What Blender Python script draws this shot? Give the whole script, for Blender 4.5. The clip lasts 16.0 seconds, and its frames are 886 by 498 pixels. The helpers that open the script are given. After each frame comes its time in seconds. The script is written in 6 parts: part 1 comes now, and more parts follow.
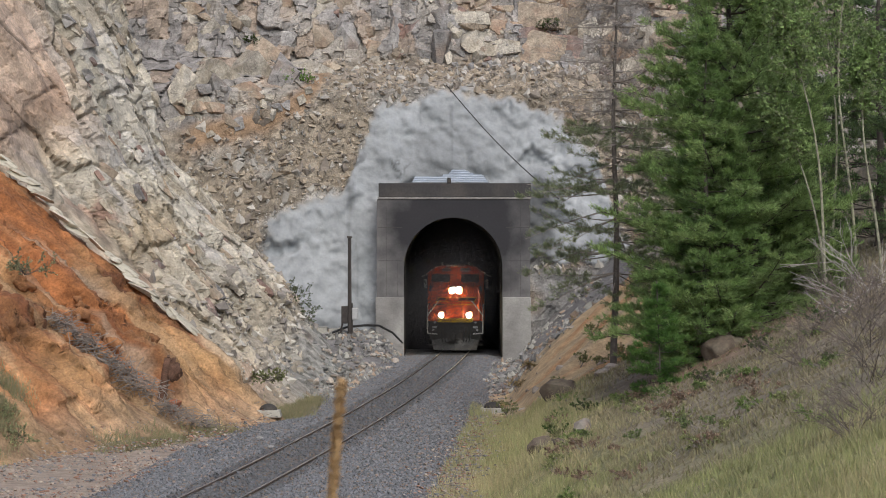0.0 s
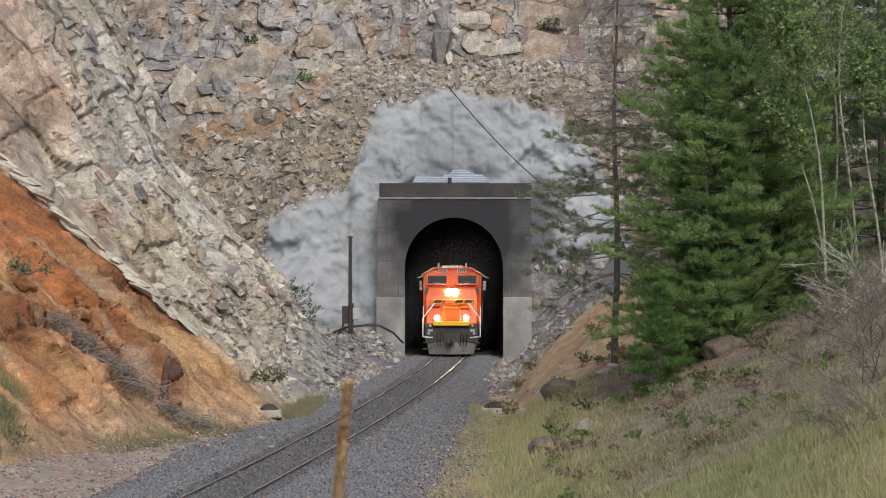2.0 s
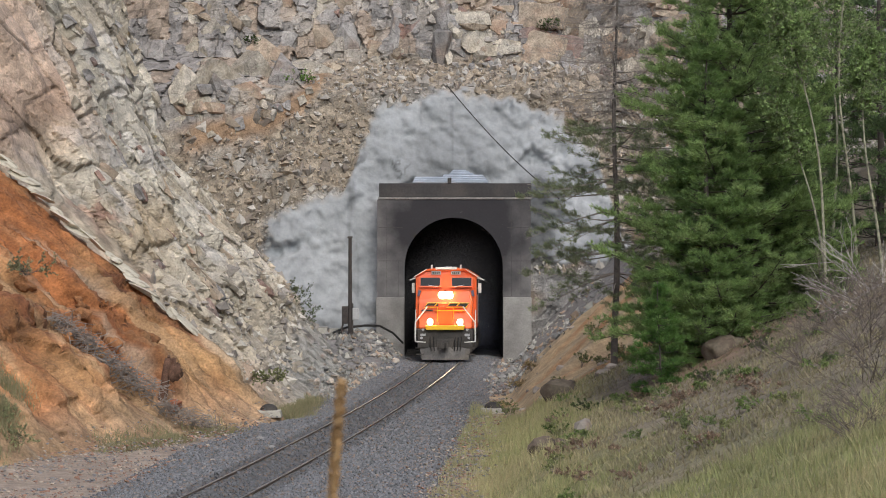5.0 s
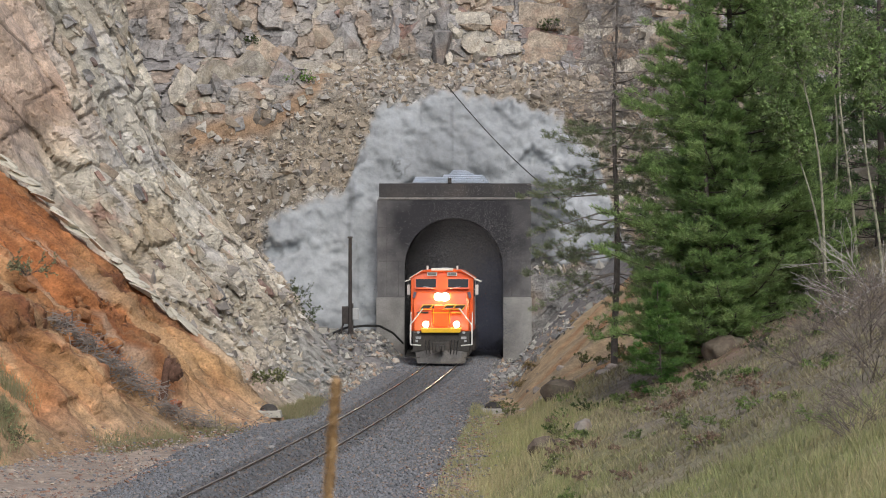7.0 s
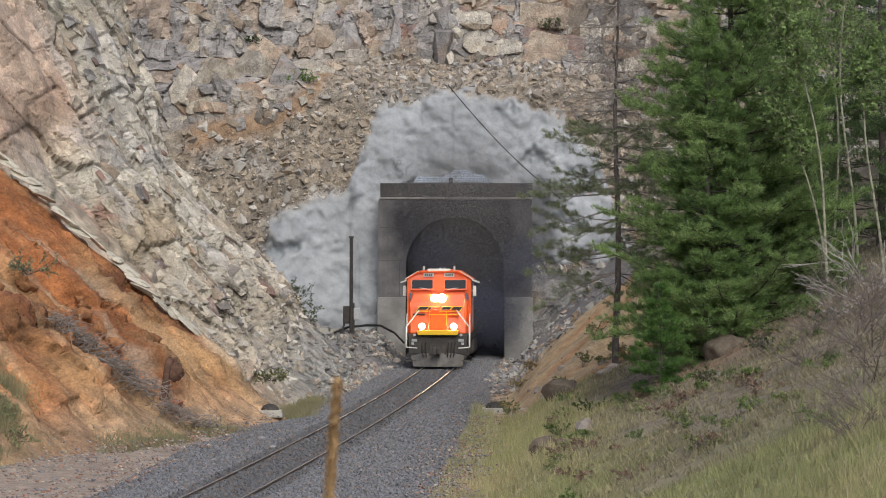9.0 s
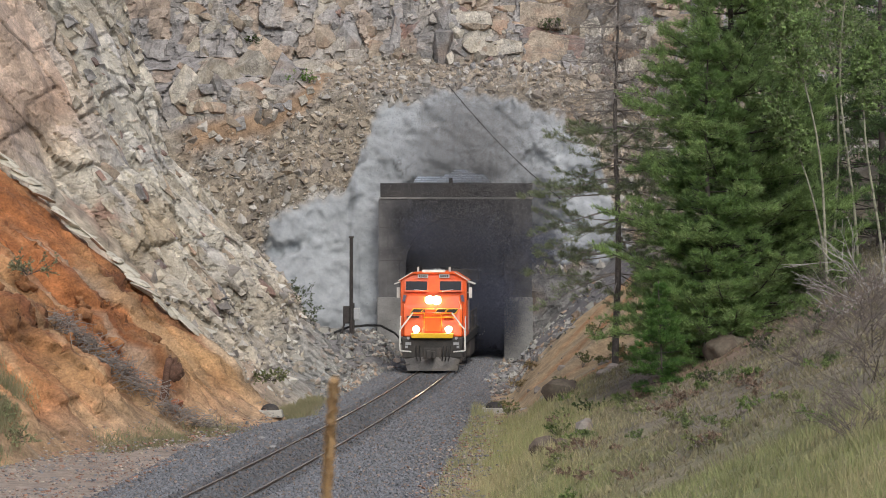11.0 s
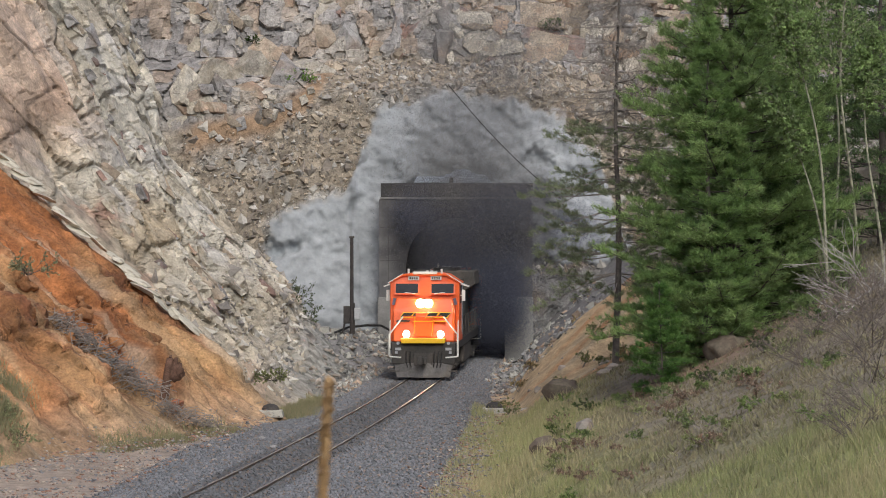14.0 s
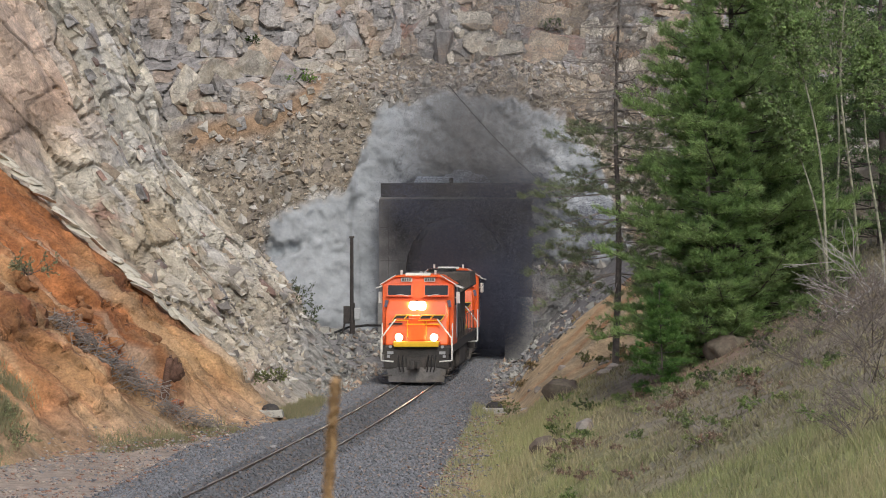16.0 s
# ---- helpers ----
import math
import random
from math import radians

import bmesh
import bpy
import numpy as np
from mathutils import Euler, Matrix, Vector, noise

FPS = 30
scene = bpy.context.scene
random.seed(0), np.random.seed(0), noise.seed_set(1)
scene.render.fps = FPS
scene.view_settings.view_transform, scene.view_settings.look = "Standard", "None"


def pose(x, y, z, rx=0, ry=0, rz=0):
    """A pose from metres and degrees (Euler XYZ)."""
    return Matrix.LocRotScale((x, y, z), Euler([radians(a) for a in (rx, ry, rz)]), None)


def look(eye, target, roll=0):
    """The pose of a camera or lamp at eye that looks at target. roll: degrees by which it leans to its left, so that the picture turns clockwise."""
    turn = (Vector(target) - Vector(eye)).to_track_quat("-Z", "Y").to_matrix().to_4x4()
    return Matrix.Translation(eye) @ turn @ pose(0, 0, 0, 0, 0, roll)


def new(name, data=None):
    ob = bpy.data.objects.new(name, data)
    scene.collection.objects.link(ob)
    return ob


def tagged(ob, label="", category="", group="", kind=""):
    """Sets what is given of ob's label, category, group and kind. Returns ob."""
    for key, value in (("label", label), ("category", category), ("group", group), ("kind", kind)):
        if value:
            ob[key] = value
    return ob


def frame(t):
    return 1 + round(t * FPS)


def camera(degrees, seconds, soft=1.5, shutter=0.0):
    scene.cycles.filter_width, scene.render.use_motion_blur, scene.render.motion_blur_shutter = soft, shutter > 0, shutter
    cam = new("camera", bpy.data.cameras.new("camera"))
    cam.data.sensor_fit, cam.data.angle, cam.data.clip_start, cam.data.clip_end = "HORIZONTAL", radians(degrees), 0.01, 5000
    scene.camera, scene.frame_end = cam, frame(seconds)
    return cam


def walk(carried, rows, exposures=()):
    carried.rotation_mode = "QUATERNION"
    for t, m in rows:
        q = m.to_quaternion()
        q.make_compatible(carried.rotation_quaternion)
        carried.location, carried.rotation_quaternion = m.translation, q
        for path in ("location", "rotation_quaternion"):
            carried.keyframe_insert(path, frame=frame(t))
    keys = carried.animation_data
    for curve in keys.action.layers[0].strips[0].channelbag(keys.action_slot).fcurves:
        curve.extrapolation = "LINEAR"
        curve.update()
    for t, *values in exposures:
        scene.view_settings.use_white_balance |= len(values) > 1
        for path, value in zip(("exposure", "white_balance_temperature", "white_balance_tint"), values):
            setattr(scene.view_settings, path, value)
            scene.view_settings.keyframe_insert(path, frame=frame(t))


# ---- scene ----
# The camera: on a tripod on the hillside, a long lens, small trembles only.
cam = camera(17.31, 16.0, soft=1.0)
cam.data.dof.use_dof, cam.data.dof.focus_distance, cam.data.dof.aperture_fstop = True, 125.0, 7.0
EYE = (0.0, 0.0, 6.5)
F = 5150.0
TREMBLE = ((0, -1, 0), (0.5, -0.6, -1.5), (1.0, -0.8, -5), (1.5, 0.2, -1.8), (2.0, 0.2, 0), (2.5, 0, -3), (3.0, 0, 2), (3.5, -0.6, 1),
           (4.0, 0, 0.6), (6.5, -0.4, 0), (7.0, 0, 0.6), (7.5, 0.2, 0.2), (8.0, 0.2, 0), (8.5, 0.6, 0), (9.0, 2, 0), (11.5, 2, 0),
           (12.0, 2, 0), (12.5, 2.6, 0), (13.0, 2.4, 0), (13.5, 3, -0.8), (14.0, 2.8, 0), (14.5, 2.5, 0), (15.0, 2.3, 0), (15.5, 2.3, 0), (16.0, 2.8, 0))
walk(cam, [(t, pose(*EYE, 89.6885 + math.degrees(dy / F), 0, math.degrees(dx / F))) for t, dx, dy in TREMBLE])

# Light: a bright overcast afternoon.
world = bpy.data.worlds.new("world")
scene.world = world
world.use_nodes = True
wn = world.node_tree.nodes
sky = wn.new("ShaderNodeTexSky")
sky.sky_type, sky.sun_disc = "NISHITA", False
sky.sun_elevation, sky.sun_rotation = radians(58), radians(160)
sky.air_density, sky.dust_density, sky.ozone_density = 1.0, 4.0, 1.0
world.node_tree.links.new(sky.outputs[0], wn["Background"].inputs[0])
wn["Background"].inputs[1].default_value = 0.12
sun = new("sun", bpy.data.lights.new("sun", "SUN"))
sun.data.energy, sun.data.angle, sun.data.color = 1.7, radians(18), (0.97, 0.98, 0.92)
sun.matrix_world = look((30, -60, 110), (0, 130, 0))
scene.view_settings.exposure = 0.08


# ---- numbers ----
def smooth(a, b, v):
    k = np.clip((np.asarray(v, float) - a) / (b - a), 0, 1)
    return k * k * (3 - 2 * k)


def hashed(i, j, seed):
    n = np.sin(i * 127.1 + j * 311.7 + seed * 74.7) * 43758.5453
    return n - np.floor(n)


def soft_noise(x, y, size, seed=0):
    """Smooth value noise, -1 to 1."""
    x, y = np.asarray(x, float) / size, np.asarray(y, float) / size
    i, j = np.floor(x), np.floor(y)
    u, v = x - i, y - j
    u, v = u * u * (3 - 2 * u), v * v * (3 - 2 * v)
    a, b = hashed(i, j, seed), hashed(i + 1, j, seed)
    c, d = hashed(i, j + 1, seed), hashed(i + 1, j + 1, seed)
    return 2 * ((a * (1 - u) + b * u) * (1 - v) + (c * (1 - u) + d * u) * v) - 1


def fractal(x, y, size, seed=0, octaves=4):
    total, amp = 0, 1.0
    for k in range(octaves):
        total = total + amp * soft_noise(x, y, size / 2 ** k, seed + k * 7)
        amp *= 0.5
    return total / 1.9


def blocks(x, y, size, seed, stretch=1.0, turn=0.0, lean=0.0, boxy=0.6):
    """Broken rock: height of a tilted flat piece, its random number and the distance to its joint."""
    c, s = math.cos(turn), math.sin(turn)
    x, y = (np.asarray(x) * c + np.asarray(y) * s) / size / stretch, (-np.asarray(x) * s + np.asarray(y) * c) / size
    i, j = np.floor(x), np.floor(y)
    best = np.full(x.shape, 9.0)
    second = np.full(x.shape, 9.0)
    height, pick = np.zeros(x.shape), np.zeros(x.shape)
    for a in (-1, 0, 1):
        for b in (-1, 0, 1):
            p, q = i + a, j + b
            dx = x - p - 0.1 - 0.8 * hashed(p, q, seed)
            dy = y - q - 0.1 - 0.8 * hashed(p, q, seed + 1)
            d = np.maximum(abs(dx), abs(dy)) * boxy + np.hypot(dx, dy) * (1 - boxy)
            near = d < best
            second = np.where(near, best, np.minimum(second, d))
            r = hashed(p, q, seed + 2)
            tilt = (hashed(p, q, seed + 3) - 0.5) * dx * 1.6 + (hashed(p, q, seed + 4) - 0.5) * dy * 1.6
            height = np.where(near, r - 0.5 + tilt + lean * dx, height)
            pick = np.where(near, hashed(p, q, seed + 5), pick)
            best = np.minimum(best, d)
    return height, pick, second - best


def between(v, xs, ys):
    return np.interp(v, xs, ys)


# ---- mesh helpers ----
def mesh_from(name, verts, faces, mats, smooth_shade=False, index=None, colours=None):
    me = bpy.data.meshes.new(name)
    me.from_pydata(np.asarray(verts, float).reshape(-1, 3).tolist(), [], faces.tolist() if isinstance(faces, np.ndarray) else faces)
    for m in mats if isinstance(mats, (list, tuple)) else [mats]:
        me.materials.append(m)
    if index is not None:
        me.polygons.foreach_set("material_index", np.asarray(index, np.int32))
    if smooth_shade:
        me.polygons.foreach_set("use_smooth", np.ones(len(me.polygons), bool))
    if colours is not None:
        layer = me.color_attributes.new("tint", "FLOAT_COLOR", "POINT")
        c = np.ones((len(me.vertices), 4))
        c[:, :3] = colours
        layer.data.foreach_set("color", c.ravel())
    me.update()
    return me


def grid_faces(rows, cols):
    a = (np.arange(rows - 1)[:, None] * cols + np.arange(cols - 1)[None]).ravel()
    return np.stack([a, a + 1, a + cols + 1, a + cols], 1)


def thing(name, label, category, group="", kind="", m=None):
    ob = new(name)
    ob.empty_display_size = 0.2
    if m is not None:
        ob.matrix_basis = m
    return tagged(ob, label, category, group, kind)


def part(name, bm, material, parent=None, label="", m=None, smooth_shade=False):
    me = bpy.data.meshes.new(name)
    bm.to_mesh(me)
    bm.free()
    for mat in material if isinstance(material, (list, tuple)) else [material]:
        me.materials.append(mat)
    if smooth_shade:
        me.polygons.foreach_set("use_smooth", np.ones(len(me.polygons), bool))
    ob = new(name, me)
    ob.parent = parent
    if m is not None:
        ob.matrix_basis = m
    return tagged(ob, label)


def share(name, me, parent=None, m=None, label=""):
    ob = new(name, me)
    ob.parent = parent
    if m is not None:
        ob.matrix_basis = m
    return tagged(ob, label)


def box(bm, x0, x1, y0, y1, z0, z1, bevel=0.0):
    r = bmesh.ops.create_cube(bm, size=1.0)
    vs = r["verts"]
    for v in vs:
        v.co = Vector(((x0 + x1) / 2 + v.co.x * (x1 - x0), (y0 + y1) / 2 + v.co.y * (y1 - y0), (z0 + z1) / 2 + v.co.z * (z1 - z0)))
    if bevel:
        es = list({e for v in vs for e in v.link_edges})
        bmesh.ops.bevel(bm, geom=es, offset=bevel, segments=2, affect="EDGES", profile=0.5)
    return bm


def boxed(*a, bevel=0.0):
    return box(bmesh.new(), *a, bevel=bevel)


def rod(bm, a, b, r0, r1=None, sides=8):
    a, b = Vector(a), Vector(b)
    r1 = r0 if r1 is None else r1
    m = Matrix.Translation((a + b) / 2) @ (b - a).to_track_quat("Z", "Y").to_matrix().to_4x4()
    bmesh.ops.create_cone(bm, cap_ends=True, segments=sides, radius1=r0, radius2=r1, depth=(b - a).length, matrix=m)
    return bm


def tube(bm, points, r, sides=6):
    for a, b in zip(points, points[1:]):
        rod(bm, a, b, r, r, sides)
    return bm


def prism(outline, y0, y1, bevel=0.0):
    """A solid with that (x, z) outline, from y0 to y1."""
    bm = bmesh.new()
    a = [bm.verts.new((x, y0, z)) for x, z in outline]
    b = [bm.verts.new((x, y1, z)) for x, z in outline]
    n = len(outline)
    bm.faces.new(a)
    bm.faces.new(b[::-1])
    for k in range(n):
        bm.faces.new((a[k], b[k], b[(k + 1) % n], a[(k + 1) % n]))
    bmesh.ops.recalc_face_normals(bm, faces=bm.faces)
    if bevel:
        bmesh.ops.bevel(bm, geom=list(bm.edges), offset=bevel, segments=2, affect="EDGES", profile=0.5)
    return bm


# ---- materials ----
def material(name, colour=(0.5, 0.5, 0.5), rough=0.8, metal=0.0, grain=3.0, amount=0.25, fine=40.0, bump=0.3, depth=0.02, tint=False, spread=0.0,
             stain=None, soot=None, cracks=0.0, crack_size=1.0, stain_size=0.6, stain_part=0.45, glow=0.0, translucent=0.0, coords="Object"):
    """Colour varied at two sizes, stains of a second colour, fine relief. grain and fine: cycles a metre."""
    mat = bpy.data.materials.new(name)
    mat.use_nodes = True
    nt = mat.node_tree
    N, L = nt.nodes, nt.links
    bsdf = N["Principled BSDF"]
    bsdf.inputs["Roughness"].default_value = rough
    bsdf.inputs["Metallic"].default_value = metal
    if coords == "World":
        tc = N.new("ShaderNodeNewGeometry")
        coords = "Position"
    else:
        tc = N.new("ShaderNodeTexCoord")

    def tex(scale, detail=4):
        t = N.new("ShaderNodeTexNoise")
        t.inputs["Scale"].default_value, t.inputs["Detail"].default_value = scale, detail
        L.new(tc.outputs[coords], t.inputs["Vector"])
        return t

    def mix(kind, fac, a, b):
        x = N.new("ShaderNodeMix")
        x.data_type, x.blend_type = "RGBA", kind
        for sock, value in ((x.inputs[0], fac), (x.inputs[6], a), (x.inputs[7], b)):
            if isinstance(value, bpy.types.NodeSocket):
                L.new(value, sock)
            else:
                sock.default_value = value if isinstance(value, float) else (*value, 1)
        return x.outputs[2]

    def ramp(src, a, b, lo, hi):
        x = N.new("ShaderNodeMapRange")
        for k, v in enumerate((a, b, lo, hi)):
            x.inputs[k + 1].default_value = v
        L.new(src, x.inputs[0])
        return x.outputs[0]

    if tint:
        at = N.new("ShaderNodeAttribute")
        at.attribute_name = "tint"
        base = at.outputs["Color"]
    else:
        base = tuple(colour)
    big, small = tex(grain), tex(fine, 3)
    if stain:
        base = mix("MIX", ramp(tex(stain_size, 6).outputs[0], 1 - stain_part - 0.1, 1 - stain_part + 0.1, 0, 1), base, stain)
    if soot:
        # smoke stain: a centre, the reach in metres and its colour
        dist = N.new("ShaderNodeVectorMath")
        dist.operation = "DISTANCE"
        L.new(tc.outputs["Object"], dist.inputs[0])
        dist.inputs[1].default_value = soot[0]
        wob = N.new("ShaderNodeMath")
        wob.operation = "MULTIPLY_ADD"
        L.new(tex(0.7, 5).outputs[0], wob.inputs[0])
        wob.inputs[1].default_value = 2.6
        L.new(dist.outputs["Value"], wob.inputs[2])
        base = mix("MIX", ramp(wob.outputs[0], soot[1] + 1.3, soot[2] + 1.3, 1, 0), base, soot[3])
    for t, k in ((big, amount), (small, amount * 0.8)):
        g = N.new("ShaderNodeCombineColor")
        v = ramp(t.outputs[0], 0.25, 0.75, 1 - k, 1 + k)
        for c in range(3):
            L.new(v, g.inputs[c])
        base = mix("MULTIPLY", 1.0, base, g.outputs[0])
    if spread:
        oi = N.new("ShaderNodeObjectInfo")
        g = N.new("ShaderNodeCombineColor")
        v = ramp(oi.outputs["Random"], 0, 1, 1 - spread, 1 + spread)
        for c in range(3):
            L.new(v, g.inputs[c])
        base = mix("MULTIPLY", 1.0, base, g.outputs[0])
    if isinstance(base, tuple):
        bsdf.inputs["Base Color"].default_value = (*base, 1)
    else:
        L.new(base, bsdf.inputs["Base Color"])
    split = None
    if cracks:
        # a net of fractures, bent by noise
        warp = N.new("ShaderNodeVectorMath")
        warp.operation = "MULTIPLY_ADD"
        L.new(tex(1.1, 4).outputs["Color"], warp.inputs[0])
        warp.inputs[1].default_value = (0.9, 0.9, 0.9)
        L.new(tc.outputs[coords], warp.inputs[2])
        net = []
        for scale in (crack_size, crack_size * 2.7):
            v = N.new("ShaderNodeTexVoronoi")
            v.feature = "DISTANCE_TO_EDGE"
            v.inputs["Scale"].default_value = scale
            L.new(warp.outputs[0], v.inputs["Vector"])
            net.append(ramp(v.outputs["Distance"], 0.0, 0.022, 0, 1))
        mn = N.new("ShaderNodeMath")
        mn.operation = "MULTIPLY"
        L.new(net[0], mn.inputs[0])
        L.new(ramp(net[1], 0, 1, 0.7, 1), mn.inputs[1])
        # the net fades out in patches
        part_of = N.new("ShaderNodeMath")
        part_of.operation = "MAXIMUM"
        L.new(mn.outputs[0], part_of.inputs[0])
        L.new(ramp(tex(0.8, 3).outputs[0], 0.42, 0.58, 0, 1), part_of.inputs[1])
        split = part_of.outputs[0]
        g = N.new("ShaderNodeCombineColor")
        v = ramp(split, 0, 1, 1 - cracks, 1)
        for c in range(3):
            L.new(v, g.inputs[c])
        base = mix("MULTIPLY", 1.0, base, g.outputs[0])
        L.new(base, bsdf.inputs["Base Color"])
    if bump:
        bn = N.new("ShaderNodeBump")
        bn.inputs["Strength"].default_value, bn.inputs["Distance"].default_value = bump, depth
        L.new(small.outputs[0], bn.inputs["Height"])
        if split:
            b2 = N.new("ShaderNodeBump")
            b2.inputs["Strength"].default_value, b2.inputs["Distance"].default_value = 0.7, 0.05
            L.new(split, b2.inputs["Height"])
            L.new(b2.outputs[0], bn.inputs["Normal"])
        L.new(bn.outputs[0], bsdf.inputs["Normal"])
    if glow:
        bsdf.inputs["Emission Color"].default_value = (*colour, 1)
        bsdf.inputs["Emission Strength"].default_value = glow
    if translucent:
        tr = N.new("ShaderNodeBsdfTranslucent")
        ms = N.new("ShaderNodeMixShader")
        ms.inputs[0].default_value = translucent
        if isinstance(base, tuple):
            tr.inputs[0].default_value = (*base, 1)
        else:
            L.new(base, tr.inputs[0])
        L.new(bsdf.outputs[0], ms.inputs[1])
        L.new(tr.outputs[0], ms.inputs[2])
        L.new(ms.outputs[0], N["Material Output"].inputs[0])
    return mat


M_GROUND = material("ground", tint=True, rough=0.95, grain=2.5, fine=14, amount=0.3, bump=0.7, depth=0.06)
M_ROCK = material("rock", tint=True, rough=0.9, grain=2.2, fine=11, amount=0.3, bump=0.9, depth=0.08, cracks=0.22, crack_size=0.9)
M_GRAVEL = material("crushed_stone", tint=True, rough=0.9, grain=5, fine=30, amount=0.2, bump=0)
M_SHOT = material("shotcrete", tint=True, rough=0.9, grain=1.1, fine=6, amount=0.10, bump=0.4, depth=0.06)
M_SOIL = material("soil", tint=True, rough=0.97, grain=3.0, fine=12, amount=0.3, bump=0.9, depth=0.09)
M_STONE = material("stone", (0.42, 0.38, 0.34), 0.9, grain=2, fine=12, amount=0.25, bump=0.6, spread=0.35, stain=(0.30, 0.24, 0.2), stain_size=1.5)
M_CONC = material("concrete", (0.34, 0.33, 0.315), 0.9, grain=1.2, fine=15, amount=0.2, bump=0.3, stain=(0.23, 0.22, 0.215), stain_size=0.5, stain_part=0.5)
M_SOOT = material("sooty_concrete", (0.21, 0.20, 0.20), 0.95, grain=0.7, fine=9, amount=0.10, bump=0.08, stain=(0.13, 0.125, 0.128), stain_size=0.8, stain_part=0.45, soot=((0.8, 153, 6.6), 2.9, 5.0, (0.034, 0.033, 0.038)))
M_PARAPET = material("parapet_concrete", (0.055, 0.052, 0.054), 0.95, grain=0.8, fine=9, amount=0.18, bump=0.3, stain=(0.085, 0.075, 0.07), stain_size=0.6)
M_LEDGE = material("ledge_concrete", (0.22, 0.21, 0.2), 0.9, grain=2, fine=14, amount=0.35, bump=0.3)
# near-black, so the unlit depth of the tunnel is in the colour
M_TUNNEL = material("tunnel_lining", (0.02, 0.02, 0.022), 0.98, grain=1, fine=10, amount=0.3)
M_ZINC = material("galvanised_sheet", (0.54, 0.58, 0.65), 0.45, 0.2, grain=2, fine=20, amount=0.12, bump=0.05)
M_RAIL = material("rail_steel", (0.17, 0.125, 0.10), 0.6, 0.5, grain=4, fine=40, amount=0.3, bump=0.1)
M_RAILTOP = material("polished_rail", (0.5, 0.47, 0.45), 0.3, 0.9, grain=1, fine=30, amount=0.15, bump=0.02)
M_TIE = material("tie_wood", (0.135, 0.112, 0.098), 0.9, grain=6, fine=40, amount=0.35, bump=0.4, spread=0.35)
M_ORANGE = material("loco_orange", (0.78, 0.115, 0.018), 0.42, grain=1.5, fine=12, amount=0.10, bump=0.03, stain=(0.6, 0.09, 0.02), stain_size=0.8, stain_part=0.4)
M_HOOD = material("loco_dark_green", (0.045, 0.05, 0.045), 0.55, grain=2, fine=18, amount=0.25, bump=0.05)
M_YELLOW = material("loco_yellow", (0.85, 0.5, 0.02), 0.45, grain=2, fine=20, amount=0.1, bump=0.03)
M_BLACK = material("loco_black", (0.022, 0.02, 0.02), 0.5, grain=2, fine=20, amount=0.3, bump=0.05)
M_DARK = material("loco_underframe", (0.05, 0.045, 0.042), 0.75, grain=2, fine=20, amount=0.35, bump=0.2, stain=(0.085, 0.07, 0.06), stain_size=1.2)
M_PLOW = material("plow_steel", (0.15, 0.142, 0.14), 0.7, 0.2, grain=2, fine=18, amount=0.35, bump=0.1, stain=(0.14, 0.125, 0.11), stain_size=1.5)
M_WHITE = material("white_paint", (0.72, 0.70, 0.66), 0.5, grain=3, fine=20, amount=0.1, bump=0.02)
M_SILVER = material("silver_paint", (0.42, 0.42, 0.43), 0.5, 0.2, grain=3, fine=20, amount=0.15, bump=0.02)
M_GREYBLUE = material("grey_blue_paint", (0.12, 0.11, 0.16), 0.5, grain=3, fine=20, amount=0.2, bump=0.02)
M_GLASS = material("cab_glass", (0.02, 0.022, 0.025), 0.08, grain=1, fine=8, amount=0.1, bump=0)
M_LAMP = material("headlight_glow", (1.0, 0.86, 0.6), 0.3, glow=100.0, bump=0, amount=0)
M_WOODPOLE = material("weathered_pole", (0.05, 0.042, 0.04), 0.9, grain=5, fine=30, amount=0.3, bump=0.3)
M_STUMP = material("stump_wood", (0.12, 0.065, 0.045), 0.95, grain=6, fine=30, amount=0.4, bump=0.6)
M_CABLE = material("cable_black", (0.03, 0.03, 0.03), 0.6, bump=0)
M_BARK = material("bark", (0.085, 0.07, 0.062), 0.95, grain=6, fine=30, amount=0.35, bump=0.6)
M_GREYBARK = material("grey_bark", (0.115, 0.10, 0.09), 0.95, grain=5, fine=25, amount=0.35, bump=0.6)
M_DEADWOOD = material("dead_twigs", (0.25, 0.22, 0.20), 0.95, grain=5, fine=30, amount=0.25, bump=0.3)
M_BLEACHED = material("bleached_wood", (0.40, 0.37, 0.345), 0.95, grain=5, fine=30, amount=0.2, bump=0.3)
M_BRUSH = material("brown_brush", (0.15, 0.122, 0.108), 0.95, grain=5, fine=30, amount=0.25, bump=0.3)
M_PALEBARK = material("pale_bark", (0.30, 0.295, 0.21), 0.9, grain=5, fine=25, amount=0.25, bump=0.2, stain=(0.12, 0.11, 0.09), stain_size=6, stain_part=0.42)
M_NEEDLE = material("green_needles", tint=True, rough=0.7, grain=1.2, fine=10, amount=0.25, bump=0, translucent=0.5)
M_LEAF = material("leaves", tint=True, rough=0.6, grain=1.2, fine=10, amount=0.2, bump=0, translucent=0.4)
M_GRASS = material("grass_blades", tint=True, rough=0.8, grain=0.7, fine=6, amount=0.2, bump=0, translucent=0.3)
M_FOOT = material("weathered_footing", (0.42, 0.40, 0.36), 0.9, grain=4, fine=25, amount=0.25, bump=0.3)
M_STALK = material("dry_stalk", (0.40, 0.26, 0.135), 0.95, grain=8, fine=60, amount=0.25, bump=0.3)


# ---- the lie of the land ----
def track_x(y):
    return -14.66 + 0.148 * y - 0.000325 * y * y


